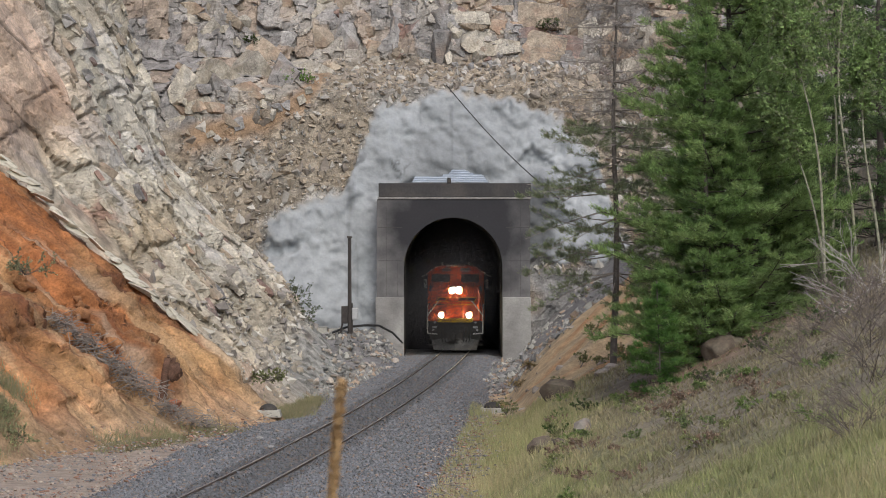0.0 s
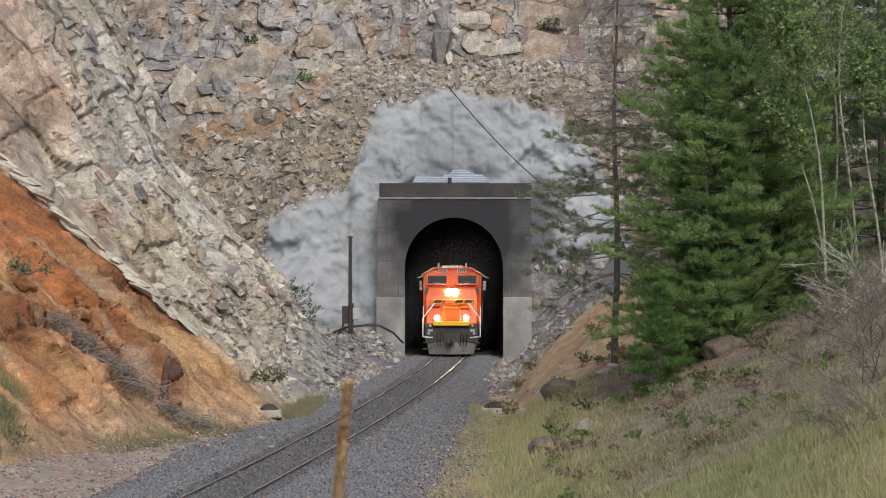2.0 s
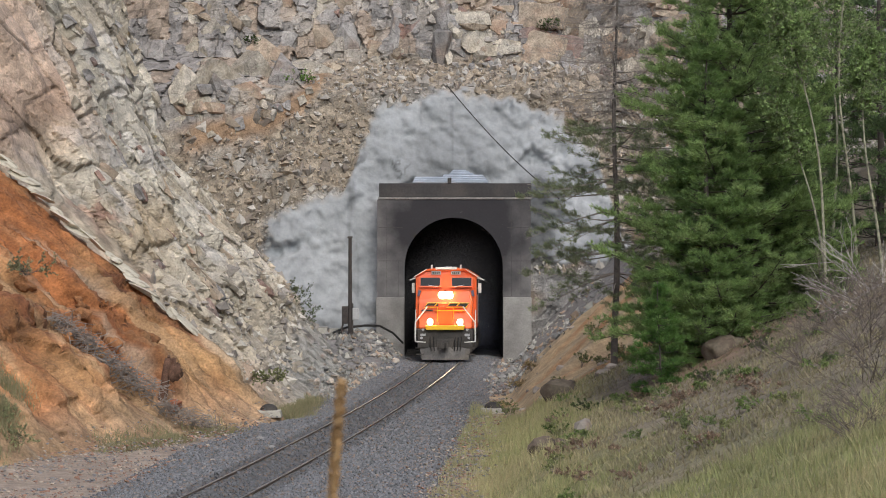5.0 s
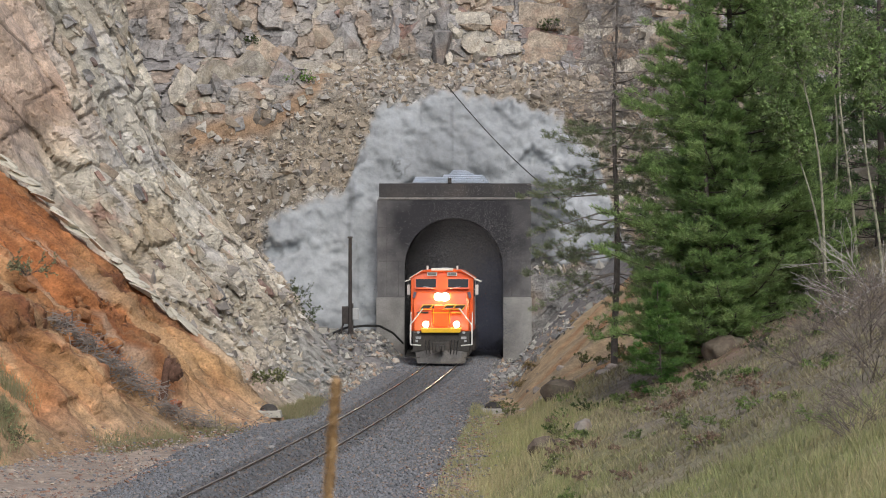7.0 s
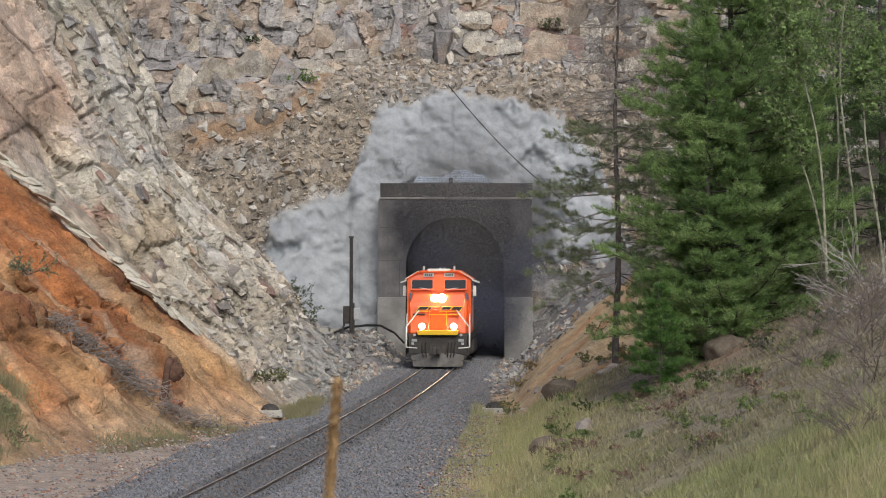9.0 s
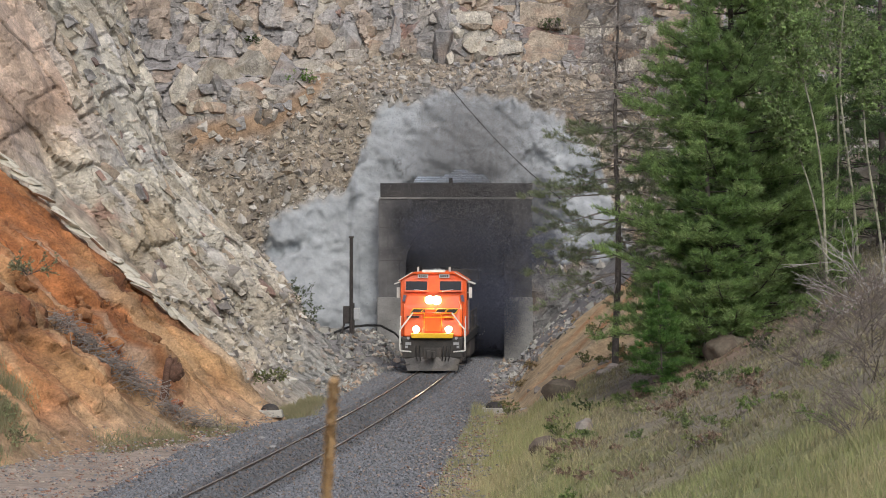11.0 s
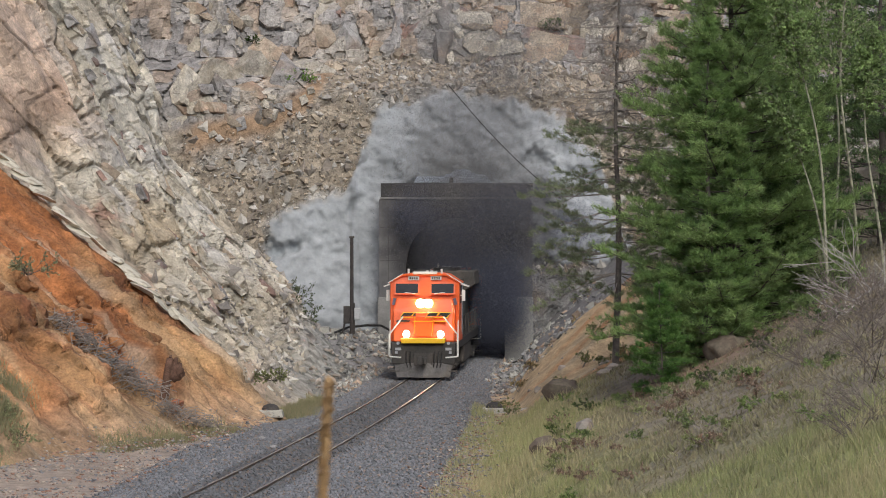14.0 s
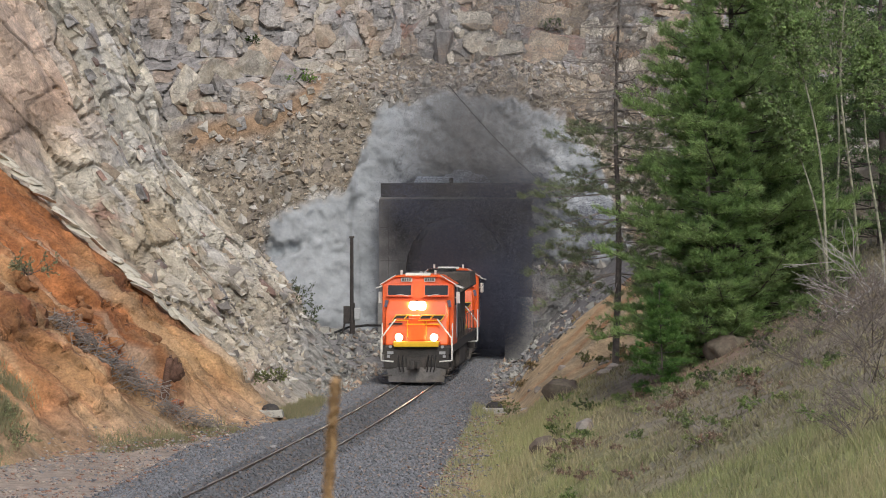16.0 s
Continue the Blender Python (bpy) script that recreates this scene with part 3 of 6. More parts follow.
def orange_bank():
    us, vs = np.arange(-1.6, 62, 0.12), np.arange(-0.8, 24, 0.1)
    U, W = np.meshgrid(us, vs)
    edge = 0.45 * fractal(W, W * 0 + 3, 2.2, 201) + 0.2 * fractal(W, W * 0, 0.5, 202)
    lip = smooth(-0.1 + edge, -0.5 + edge, U)
    n, m = fractal(U, W, 3.5, 203), fractal(U, W, 0.8, 204)
    gully = abs(soft_noise(U + 0.4 * soft_noise(U, W, 3, 207), W * 0.18, 1.7, 205))
    clod, cp, cj = blocks(U, W, 0.8, 206, 1.4, 0.5)
    lumps = smooth(0.05, 0.4, fractal(U, W, 2.6, 208) + 0.32 - abs(W - 5.2 - 0.12 * U) * 0.17)
    h = 0.3 * n + 0.10 * m - 0.3 * (1 - gully) ** 3 + lumps * (0.45 * clod + 0.2 + 0.25 * m) - 1.3 * lip + 0.18 * smooth(0.8, 0.0, U) * smooth(1, 3, W)
    rill = abs(fractal(U + 0.3 * m, W * 0.16, 0.55, 211))
    h = h - 0.16 * smooth(0.35, 0.0, rill) * smooth(0.5, 2, W)
    ledge, lp, lj = blocks(W, U + 0.3 * n, 0.55, 212, 4.0, 0.0, 0.0, 0.8)
    step = 0.42 * saw(-(U + 0.9 * n + 0.05 * W) / 3.1, 0.22, 3) + 0.2 * saw(-(U + 0.4 * m) / 1.15, 0.3, 4)
    h = h + (step - 0.3) * smooth(0.5, 2.5, W) * (1 - 0.8 * smooth(1.2, 0.2, U)) + 0.14 * ledge
    h = h * smooth(-0.5, 1.0, W)
    up = W * math.cos(math.atan(0.82))
    rise = W * math.sin(math.atan(0.82)) - 0.1
    s = math.sin(math.atan(0.82))
    X = BANK_A[0] + BANK_DIR[0] * U + BANK_UP[0] * (up - h * s)
    Y = BANK_A[1] + BANK_DIR[1] * U + BANK_UP[1] * (up - h * s)
    Z = rise + h * 0.77
    # thin beds of the soil, broken off in ledges that dip toward the track
    bx, bz = X + 0.35 * fractal(X, Z, 2.4, 214), Z + 0.25 * fractal(X, Z, 1.5, 215)
    e1, f1, g1 = blocks(bx * 0.79 - bz * 0.62, bx * 0.62 + bz * 0.79, 0.55, 216, 4.5, 0.0, 0.2, 0.5)
    e2, f2, g2 = blocks(bx * 0.79 - bz * 0.62, bx * 0.62 + bz * 0.79, 0.24, 217, 3.5, 0.1, 0.2, 0.5)
    out = (0.30 * e1 + 0.12 * e2 - 0.08 * smooth(0.1, 0.0, g1)) * smooth(0.3, 2.0, W) * smooth(0.0, 0.8, U) * (0.35 + 0.65 * smooth(-0.2, 0.3, fractal(X, Z, 2.8, 218)))
    X, Y, Z = X + 0.35 * out, Y - 0.85 * out, Z + 0.3 * out
    red, tan, pale = np.array((0.40, 0.155, 0.058)), np.array((0.46, 0.275, 0.135)), np.array((0.48, 0.35, 0.23))
    k = smooth(-0.3, 0.35, 0.8 * n - 0.02 * W + 0.12 + 0.4 * (gully - 0.5))[..., None]
    c = red * (1 - k) + tan * k
    k = (smooth(3.2, 0.5, W + n) * 0.7)[..., None]
    c = c * (1 - k) + pale * k
    k = (smooth(0.1, 0.5, fractal(U * 3.5, W * 0.3, 2.0, 209) + 0.02 * U - 0.1) * 0.75)[..., None]
    c = c * (1 - k) + np.array((0.50, 0.33, 0.19)) * k
    k = (smooth(0.2, 0.55, fractal(U * 2.2, W * 0.4, 1.6, 210)) * 0.6)[..., None]
    c = c * (1 - k) + np.array((0.50, 0.41, 0.31)) * k
    k = (smooth(0.25, 0.6, fractal(U * 3.6, W * 0.28, 1.5, 213) + 0.3 * lumps - 0.05) * 0.7)[..., None]
    c = c * (1 - k) + np.array((0.25, 0.095, 0.05)) * k
    c = c * (0.85 + 0.3 * m)[..., None] * (0.9 + 0.2 * lp)[..., None] * (0.8 + 0.4 * f1)[..., None] * (0.88 + 0.24 * f2)[..., None] * (1 - 0.25 * lumps)[..., None]
    me = mesh_from("orange_bank", np.stack([X, Y, Z], -1).reshape(-1, 3), grid_faces(len(vs), len(us)), M_SOIL, True, colours=c.reshape(-1, 3))
    tagged(new("orange_bank", me), "eroded bank of bare orange soil with gullies and clods", "earth bank", kind="structure")


rock_slope()
back_wall()
orange_bank()


# ---- tunnel portal ----
PX, PY, RAD, SPRING = 0.57, 153.0, 2.585, 4.74


def arch(extra=0.0, steps=24):
    pts = [(PX - RAD - extra, -0.7)]
    for k in range(steps + 1):
        a = math.pi * (1 - k / steps)
        pts.append((PX + (RAD + extra) * math.cos(a), SPRING + (RAD + extra) * math.sin(a)))
    return pts + [(PX + RAD + extra, -0.7)]


def portal():
    top = thing("tunnel_portal", "soot-blackened concrete tunnel portal with an arched opening", "tunnel portal", kind="structure")
    inner = arch()
    right = [(PX + RAD, 1.0), (4.62, -0.7)]
    # wall of the portal round the arch, in one solid above the plinths
    outline = [(-3.45, 3.14), (-3.45, 8.28), (4.62, 8.28), (4.62, 3.14), (PX + RAD, 3.14)] + inner[1:-1][::-1] + [(PX - RAD, 3.14)]
    part("portal_wall", prism(outline, PY, PY + 4.0), M_SOOT, top, "soot-stained concrete wall round the arch")
    part("plinth", boxed(-3.52, PX - RAD - 0.003, PY - 0.05, PY + 4, -0.8, 3.137, bevel=0.03), M_CONC, top, "pale grey concrete plinth")
    part("plinth", boxed(PX + RAD + 0.003, 4.66, PY - 0.05, PY + 4, -0.8, 3.137, bevel=0.03), M_CONC, top, "pale grey concrete plinth")
    part("parapet", boxed(-3.36, 4.66, PY + 0.1, PY + 1.2, 8.40, 9.14, bevel=0.03), M_PARAPET, top, "blackened concrete parapet")
    part("ledge", boxed(-3.40, 4.66, PY - 0.06, PY + 4.0, 8.283, 8.397, bevel=0.02), M_LEDGE, top, "thin concrete ledge")
    for z in (5.05, 6.8):
        for x0, x1 in ((-3.45, PX - RAD if z < 5 else -2.1), (PX + RAD if z < 5 else 3.3, 4.62)):
            part("joint", boxed(x0 + 0.05, x1 - 0.02, PY - 0.006, PY + 0.02, z - 0.012, z + 0.012), M_PARAPET, top)
    for x in (-2.95, -2.35, 3.6, 4.1):
        part("joint", boxed(x - 0.008, x + 0.008, PY - 0.004, PY + 0.02, 3.2, 7.9 if abs(x) > 2.9 else 5.0), M_PARAPET, top)
    # lining and floor, near-black: the tunnel's dark is put into their colour
    bm = bmesh.new()
    a, b = arch(-0.0), arch(0.5)
    rows = []
    for outl in (a, b):
        for y in (PY + 0.02, 250.0):
            off = 0.0
            rows.append([bm.verts.new((x + off, y, z)) for x, z in outl])
    for r0, r1 in ((rows[0], rows[1]), (rows[3], rows[2])):
        for k in range(len(a) - 1):
            bm.faces.new((r0[k], r0[k + 1], r1[k + 1], r1[k]))
    bm.faces.new(rows[3])
    for v in rows[0] + rows[2]:
        v.co.y += 3.9 if v in rows[2] else 0
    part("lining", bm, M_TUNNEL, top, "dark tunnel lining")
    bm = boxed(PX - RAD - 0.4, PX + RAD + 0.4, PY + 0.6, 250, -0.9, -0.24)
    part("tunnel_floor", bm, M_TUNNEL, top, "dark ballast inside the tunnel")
    # corrugated sheets on top
    roof = thing("metal_sheet_roof", "stack of shiny corrugated metal sheets on the portal", "metal sheets")
    for x0, x1, taper, ridges, y0, z0 in ((-1.62, 0.7, 0.12, 3, 0.16, 9.14), (-0.15, 2.5, 0.10, 4, 0.42, 9.16), (0.0, 2.3, 0.22, 5, 0.62, 9.3)):
        us = np.linspace(0, ridges, ridges * 8 + 1)
        deep, up = 0.075 * us, 0.115 * us
        wave = 0.075 * np.sin(us * 2 * math.pi)
        V, f = [], []
        for t in (0.0, 0.012):
            for u, d, w, q in zip(us, deep, wave, up):
                V += [(x0 + taper * u * 0.5, d - 0.8 * w + t, q + 0.3 * w), (x1 - taper * u, d - 0.8 * w + t, q + 0.3 * w)]
        m = len(us)
        for j in range(m - 1):
            f += [(2 * j, 2 * j + 1, 2 * j + 3, 2 * j + 2), (2 * m + 2 * j, 2 * m + 2 * j + 2, 2 * m + 2 * j + 3, 2 * m + 2 * j + 1),
                  (2 * j, 2 * j + 2, 2 * m + 2 * j + 2, 2 * m + 2 * j), (2 * j + 1, 2 * m + 2 * j + 1, 2 * m + 2 * j + 3, 2 * j + 3)]
        share("sheet", mesh_from("sheet", V, f, M_ZINC), roof, pose(0, PY + y0, z0, 0, 0.4, 1.0))
    part("sheet_ballast", boxed(0.25, 0.45, PY + 0.04, PY + 0.2, 9.14, 9.42, bevel=0.02), M_DARK, roof, "dark block holding the sheets down")


portal()


# ---- track ----
def rail_frame(y):
    slope = 0.148 - 0.00065 * y
    return Vector((track_x(y), y, 0)), Vector((1, -slope, 0)).normalized(), Vector((slope, 1, 0)).normalized()


def track():
    top = thing("railway_track", "single railway track curving out of the tunnel", "track", kind="structure")
    ys = np.arange(40, 249.9, 1.5)
    head = [(-0.036, -0.05), (-0.036, -0.008), (-0.028, -0.002), (0.028, -0.002), (0.036, -0.008), (0.036, -0.05), (0.01, -0.06), (0.01, -0.145),
            (0.07, -0.16), (0.07, -0.172), (-0.07, -0.172), (-0.07, -0.16), (-0.01, -0.145), (-0.01, -0.06)]
    for side in (-0.7535, 0.7535):
        rows = []
        for y in ys:
            c, across, _ = rail_frame(y)
            rows.append([c + across * (side + px) + Vector((0, 0, pz)) for px, pz in head])
        V = np.array([[tuple(p) for p in r] for r in rows]).reshape(-1, 3)
        n = len(head)
        f, idx = [], []
        for k in range(len(ys) - 1):
            for j in range(n):
                q = (j + 1) % n
                f.append((k * n + j, k * n + q, (k + 1) * n + q, (k + 1) * n + j))
                idx.append(1 if j in (1, 2, 3) else 0)
        share("rail", mesh_from("rail", V, f, [M_RAIL, M_RAILTOP], index=idx), top, label="rusty steel rail with a bright worn head")
    me = bpy.data.meshes.new("tie")
    bm = boxed(-1.3, 1.3, -0.115, 0.115, -0.35, -0.178, bevel=0.012)
    bm.to_mesh(me)
    bm.free()
    me.materials.append(M_TIE)
    rng = random.Random(4)
    y = 52.0
    while y < 168:
        c, across, along = rail_frame(y)
        ang = math.degrees(math.atan2(across.y, across.x))
        share("tie", me, top, pose(c.x + rng.uniform(-0.04, 0.04), y, rng.uniform(-0.012, 0.0), 0, 0, ang + rng.uniform(-1, 1)))
        y += 0.53 + rng.uniform(-0.02, 0.02)


track()


# ---- train ----
def wheel_mesh():
    bm = bmesh.new()
    bmesh.ops.create_cone(bm, cap_ends=True, segments=24, radius1=0.51, radius2=0.51, depth=0.13, matrix=Matrix.Rotation(math.pi / 2, 4, "Y"))
    bmesh.ops.create_cone(bm, cap_ends=True, segments=24, radius1=0.545, radius2=0.545, depth=0.03,
                          matrix=Matrix.Translation((-0.07, 0, 0)) @ Matrix.Rotation(math.pi / 2, 4, "Y"))
    for k in range(6):
        a = k * math.pi / 3
        rod(bm, (0.06, 0.28 * math.cos(a), 0.28 * math.sin(a)), (0.085, 0.28 * math.cos(a), 0.28 * math.sin(a)), 0.06, sides=6)
    me = bpy.data.meshes.new("wheel")
    bm.to_mesh(me)
    bm.free()
    me.materials.append(M_DARK)
    return me


WHEEL = wheel_mesh()


def slab(points, thick, axis="y"):
    """A plate with that outline, thick along y."""
    return prism(points, 0, thick)


def locomotive(label, lit):
    """Nose at y = 0, tail at y = 22.3, rail tops at z = 0."""
    top = thing("locomotive", label, "locomotive", group="locomotives of the train")
    wheels = []
    # plow: a bent steel blade with a V
    bm = bmesh.new()
    for s in (-1, 1):
        v = [bm.verts.new(c) for c in ((0, -0.28, 0.10), (s * 1.18, 0.12, 0.10), (s * 1.30, 0.16, 0.74), (0, -0.12, 0.74),
                                       (0, -0.22, 0.10), (s * 1.18, 0.18, 0.10), (s * 1.30, 0.22, 0.74), (0, -0.06, 0.74))]
        for q in ((0, 1, 2, 3), (4, 7, 6, 5), (0, 4, 5, 1), (1, 5, 6, 2), (2, 6, 7, 3), (3, 7, 4, 0)):
            bm.faces.new([v[k] for k in (q if s > 0 else q[::-1])])
    part("plow", bm, M_PLOW, top, "worn grey steel snow plow")
    part("pilot", boxed(-1.4, 1.4, 0.06, 0.5, 0.7, 1.62, bevel=0.03), M_DARK, top, "dark pilot plate")
    part("anticlimber", prism([(-0.95, 1.62), (-1.0, 1.84), (1.0, 1.84), (0.95, 1.62)], -0.22, 0.4, 0.02), M_YELLOW, top, "yellow edge plate")
    # coupler and hoses
    bm = boxed(-0.14, 0.14, -0.55, 0.1, 0.72, 1.0, bevel=0.03)
    box(bm, -0.24, -0.02, -0.78, -0.45, 0.68, 1.06, bevel=0.04)
    box(bm, 0.06, 0.2, -0.7, -0.5, 0.7, 1.02, bevel=0.03)
    box(bm, -0.42, 0.42, -0.06, 0.06, 0.62, 1.16, bevel=0.03)
    part("coupler", bm, M_DARK, top, "knuckle coupler")
    for x in (-0.75, -0.58, 0.52, 0.68, 0.84):
        bm = tube(bmesh.new(), [(x, 0.04, 1.25), (x, -0.14, 1.1), (x * 0.98, -0.2, 0.8), (x * 0.9, -0.16, 0.55)], 0.028)
        part("hose", bm, M_BLACK, top)
    # steps at both front corners
    for s in (-1, 1):
        bm = bmesh.new()
        for k in range(4):
            box(bm, min(s * 1.02, s * 1.5), max(s * 1.02, s * 1.5), 0.1, 0.5, 0.35 + k * 0.32, 0.40 + k * 0.32)
        box(bm, min(s * 0.98, s * 1.02), max(s * 0.98, s * 1.02), 0.12, 0.52, 0.3, 1.62)
        part("step_well", bm, M_DARK, top)
        bm = tube(bmesh.new(), [(s * 0.98, 0.06, 0.98), (s * 1.5, 0.06, 1.02), (s * 1.52, 0.06, 1.1), (s * 1.52, 0.06, 2.0), (s * 0.9, 0.1, 2.8)], 0.032)
        part("handrail", bm, M_WHITE, top, "white tubular handrail")
        bm = tube(bmesh.new(), [(s * 1.52, 0.6, 1.0), (s * 1.52, 0.6, 2.55), (s * 1.52, 0.75, 2.6)], 0.028)
        part("grab_iron", bm, M_WHITE, top)
        bm = tube(bmesh.new(), [(s * 0.4, 0.36, 2.02), (s * 0.4, 0.42, 2.75)], 0.014)
        part("nose_grab_iron", bm, M_YELLOW, top)
        bm = boxed(s * 1.12 - 0.13, s * 1.12 + 0.13, -0.02, 0.08, 1.3, 1.42)
        box(bm, s * 1.2 - 0.06, s * 1.2 + 0.06, -0.03, 0.08, 1.15, 1.26)
        part("step_light_plate", bm, M_SILVER, top, "small pale plates by the steps")
        bm = bmesh.new()
        rod(bm, (s * 1.12, 0.07, 1.62), (s * 1.12, -0.02, 1.62), 0.07, sides=12)
        part("marker_lamp", bm, M_SILVER, top)
    bm = tube(bmesh.new(), [(-0.9, 0.1, 2.8), (0.9, 0.1, 2.8)], 0.026)
    for x in (-0.45, 0.45):
        tube(bm, [(x, 0.1, 2.8), (x, 0.16, 1.84)], 0.018)
    part("front_rail", bm, M_ORANGE, top, "thin orange rail across the front platform")
    # deck and underframe
    part("frame", boxed(-1.46, 1.46, 0.4, 22.2, 1.28, 1.66, bevel=0.03), M_BLACK, top, "black walkway sill")
    part("fuel_tank", boxed(-1.4, 1.4, 8.4, 13.8, 0.35, 1.28, bevel=0.15), M_DARK, top, "dark fuel tank")
    for ty in (2.4, 15.4):
        for s in (-1, 1):
            bm = prism([(0, 0.62), (0, 0.95), (0.5, 1.05), (3.9, 1.05), (4.4, 0.95), (4.4, 0.62), (3.6, 0.42), (0.8, 0.42)], -0.09, 0.09, 0.02)
            m = Matrix.Translation((s * 1.1, ty - 0.2, 0)) @ Matrix.Rotation(math.pi / 2, 4, "Z")
            bmesh.ops.transform(bm, matrix=m, verts=bm.verts)
            for k in range(3):
                box(bm, s * 1.1 - 0.17, s * 1.1 + 0.17, ty + 0.15 + k * 1.85 - 0.2, ty + 0.15 + k * 1.85 + 0.2, 0.36, 0.78, bevel=0.03)
            part("truck_frame", bm, M_DARK, top, "cast steel truck side frame")
            for k in range(3):
                m = pose(s * 0.78, ty + 0.15 + k * 1.85, 0.515, 0, 0, 0 if s > 0 else 180)
                wheels.append((share("wheel", WHEEL, top, m), m))
    # nose: tapered, with a sloping brow under the windscreen
    bm = prism([(-1.42, 1.66), (-1.42, 3.1), (-1.3, 3.62), (1.3, 3.62), (1.42, 3.1), (1.42, 1.66)], 0.5, 2.1)
    for v in bm.verts:
        if v.co.y < 1:
            v.co.y = 0.42 + 0.18 * max(v.co.z - 1.66, 0) / 1.5 + (0.25 if v.co.z > 3.5 else 0)
            v.co.x *= 0.965
    bmesh.ops.bevel(bm, geom=list(bm.edges), offset=0.07, segments=2, affect="EDGES", profile=0.5)
    nose = part("nose", bm, M_ORANGE, top, "bright orange short nose")
    bm = boxed(-0.36, 0.36, 0.36, 0.5, 1.9, 2.95, bevel=0.02)
    part("nose_door", bm, M_ORANGE, nose)
    # badge on the nose: slanted dark bars edged in yellow
    for k, (x0, x1) in enumerate(((-1.05, -0.62), (-0.56, -0.12), (0.08, 0.5), (0.58, 1.02))):
        for grow, mat, off, nm in ((0.035, M_YELLOW, 0.0, "badge_edge"), (0.0, M_BLACK, -0.006, "badge_bar")):
            bm = prism([(x0 - grow, 2.76 - grow), (x0 + 0.16 - grow, 2.95 + grow), (x1 + 0.16 + grow, 2.95 + grow), (x1 + grow, 2.76 - grow)], 0.50 + off - (0.21 if abs(x0 + 0.2) < 0.3 else 0.0), 0.6)
            part(nm, bm, mat, nose)
    part("badge_stripe", prism([(-1.25, 2.55), (-1.19, 2.63), (-0.62, 2.63), (-0.66, 2.55)], 0.487, 0.6), M_BLACK, nose)
    part("badge_stripe", prism([(-0.5, 2.56), (-0.5, 2.60), (1.0, 2.60), (1.0, 2.56)], 0.345, 0.6), M_YELLOW, nose)
    # pale edge lines of the roof
    for s in (-1, 1):
        part("roof_trim", prism([(s * 0.98, 4.665), (s * 0.98, 4.70), (s * 1.66, 4.29), (s * 1.66, 4.25)], 1.06, 1.12), M_WHITE, top)
    # cab
    bm = prism([(-1.55, 1.66), (-1.55, 4.28), (-0.98, 4.62), (0.98, 4.62), (1.55, 4.28), (1.55, 1.66)], 0.98, 3.9, 0.04)
    for v in bm.verts:
        if v.co.y < 1.2 and v.co.z > 3.6:
            v.co.y += 0.28 * (v.co.z - 3.6)
    cab = part("cab", bm, M_ORANGE, top, "orange cab")
    bm = prism([(-1.62, 4.27), (-1.0, 4.66), (-0.55, 4.72), (0.55, 4.72), (1.0, 4.66), (1.62, 4.27), (1.58, 4.25), (0.98, 4.6), (-0.98, 4.6), (-1.58, 4.25)], 1.1, 4.1)
    part("cab_roof", bm, M_ORANGE, top, "orange cab roof")
    part("roof_brow", boxed(-0.55, 0.55, 1.04, 1.6, 4.66, 4.78, bevel=0.04), M_WHITE, top, "pale roof housing")
    for s in (-1, 1):
        x0, x1 = sorted((s * 0.30, s * 1.30))
        bm = prism([(x0, 3.80), (x0, 4.24), (x1, 4.24), (x1, 3.80)], 0, 0.05)
        m = Matrix.Translation((0, 1.0, 0)) @ Matrix.Translation((0, 0.045, 3.8)) @ Matrix.Rotation(-math.atan(0.28), 4, "X") @ Matrix.Translation((0, -0.06, -3.8))
        bmesh.ops.transform(bm, matrix=m, verts=bm.verts)
        w = part("windscreen", bm, M_GLASS, cab, "dark windscreen")
        bm = bmesh.new()
        for a in ((x0 - 0.05, x1 + 0.05, 3.74, 3.80), (x0 - 0.05, x1 + 0.05, 4.24, 4.29), (x0 - 0.05, x0, 3.80, 4.24), (x1, x1 + 0.05, 3.80, 4.24)):
            box(bm, a[0], a[1], -0.02, 0.05, a[2], a[3])
        bmesh.ops.transform(bm, matrix=m, verts=bm.verts)
        part("windscreen_frame", bm, M_ORANGE, w)
        bm = rod(bmesh.new(), (s * 0.42, 0.96, 3.78), (s * 0.95, 1.02, 3.86), 0.02, sides=5)
        part("wiper", bm, M_WHITE, w)
        part("number_board", prism([(s * 0.5 - 0.24, 4.40), (s * 0.5 - 0.24, 4.57), (s * 0.5 + 0.24, 4.57), (s * 0.5 + 0.24, 4.40)], 1.14, 1.4), M_SILVER, cab, "small pale number board")
        for k in range(4):
            part("board_mark", boxed(s * 0.5 - 0.19 + k * 0.1, s * 0.5 - 0.12 + k * 0.1, 1.125, 1.15, 4.43, 4.54), M_DARK, cab)
        part("nose_wing", prism([(s * 1.0, 3.28), (s * 1.0, 3.5), (s * 1.4, 3.62), (s * 1.46, 3.3)], 0.94, 1.0), M_GREYBLUE, cab, "grey-blue swoosh")
        bm = boxed(*sorted((s * 1.548, s * 1.57)), 1.9, 2.7, 3.35, 4.15, bevel=0.008)
        part("side_window", bm, M_GLASS, cab)
        bm = boxed(*sorted((s * 1.5, s * 1.565)), 3.1, 3.8, 1.9, 4.15, bevel=0.02)
        part("cab_door", bm, M_SILVER, cab, "silver-grey cab door")
        bm = prism([(s * 1.55, 4.2), (s * 1.9, 4.08), (s * 1.92, 4.12), (s * 1.57, 4.26)], 1.9, 2.9)
        part("window_awning", bm, M_WHITE, cab)
        bm = boxed(*sorted((s * 1.62, s * 1.78)), 1.75, 1.83, 3.45, 3.95, bevel=0.02)
        rod(bm, (s * 1.5, 1.8, 3.7), (s * 1.65, 1.8, 3.7), 0.02)
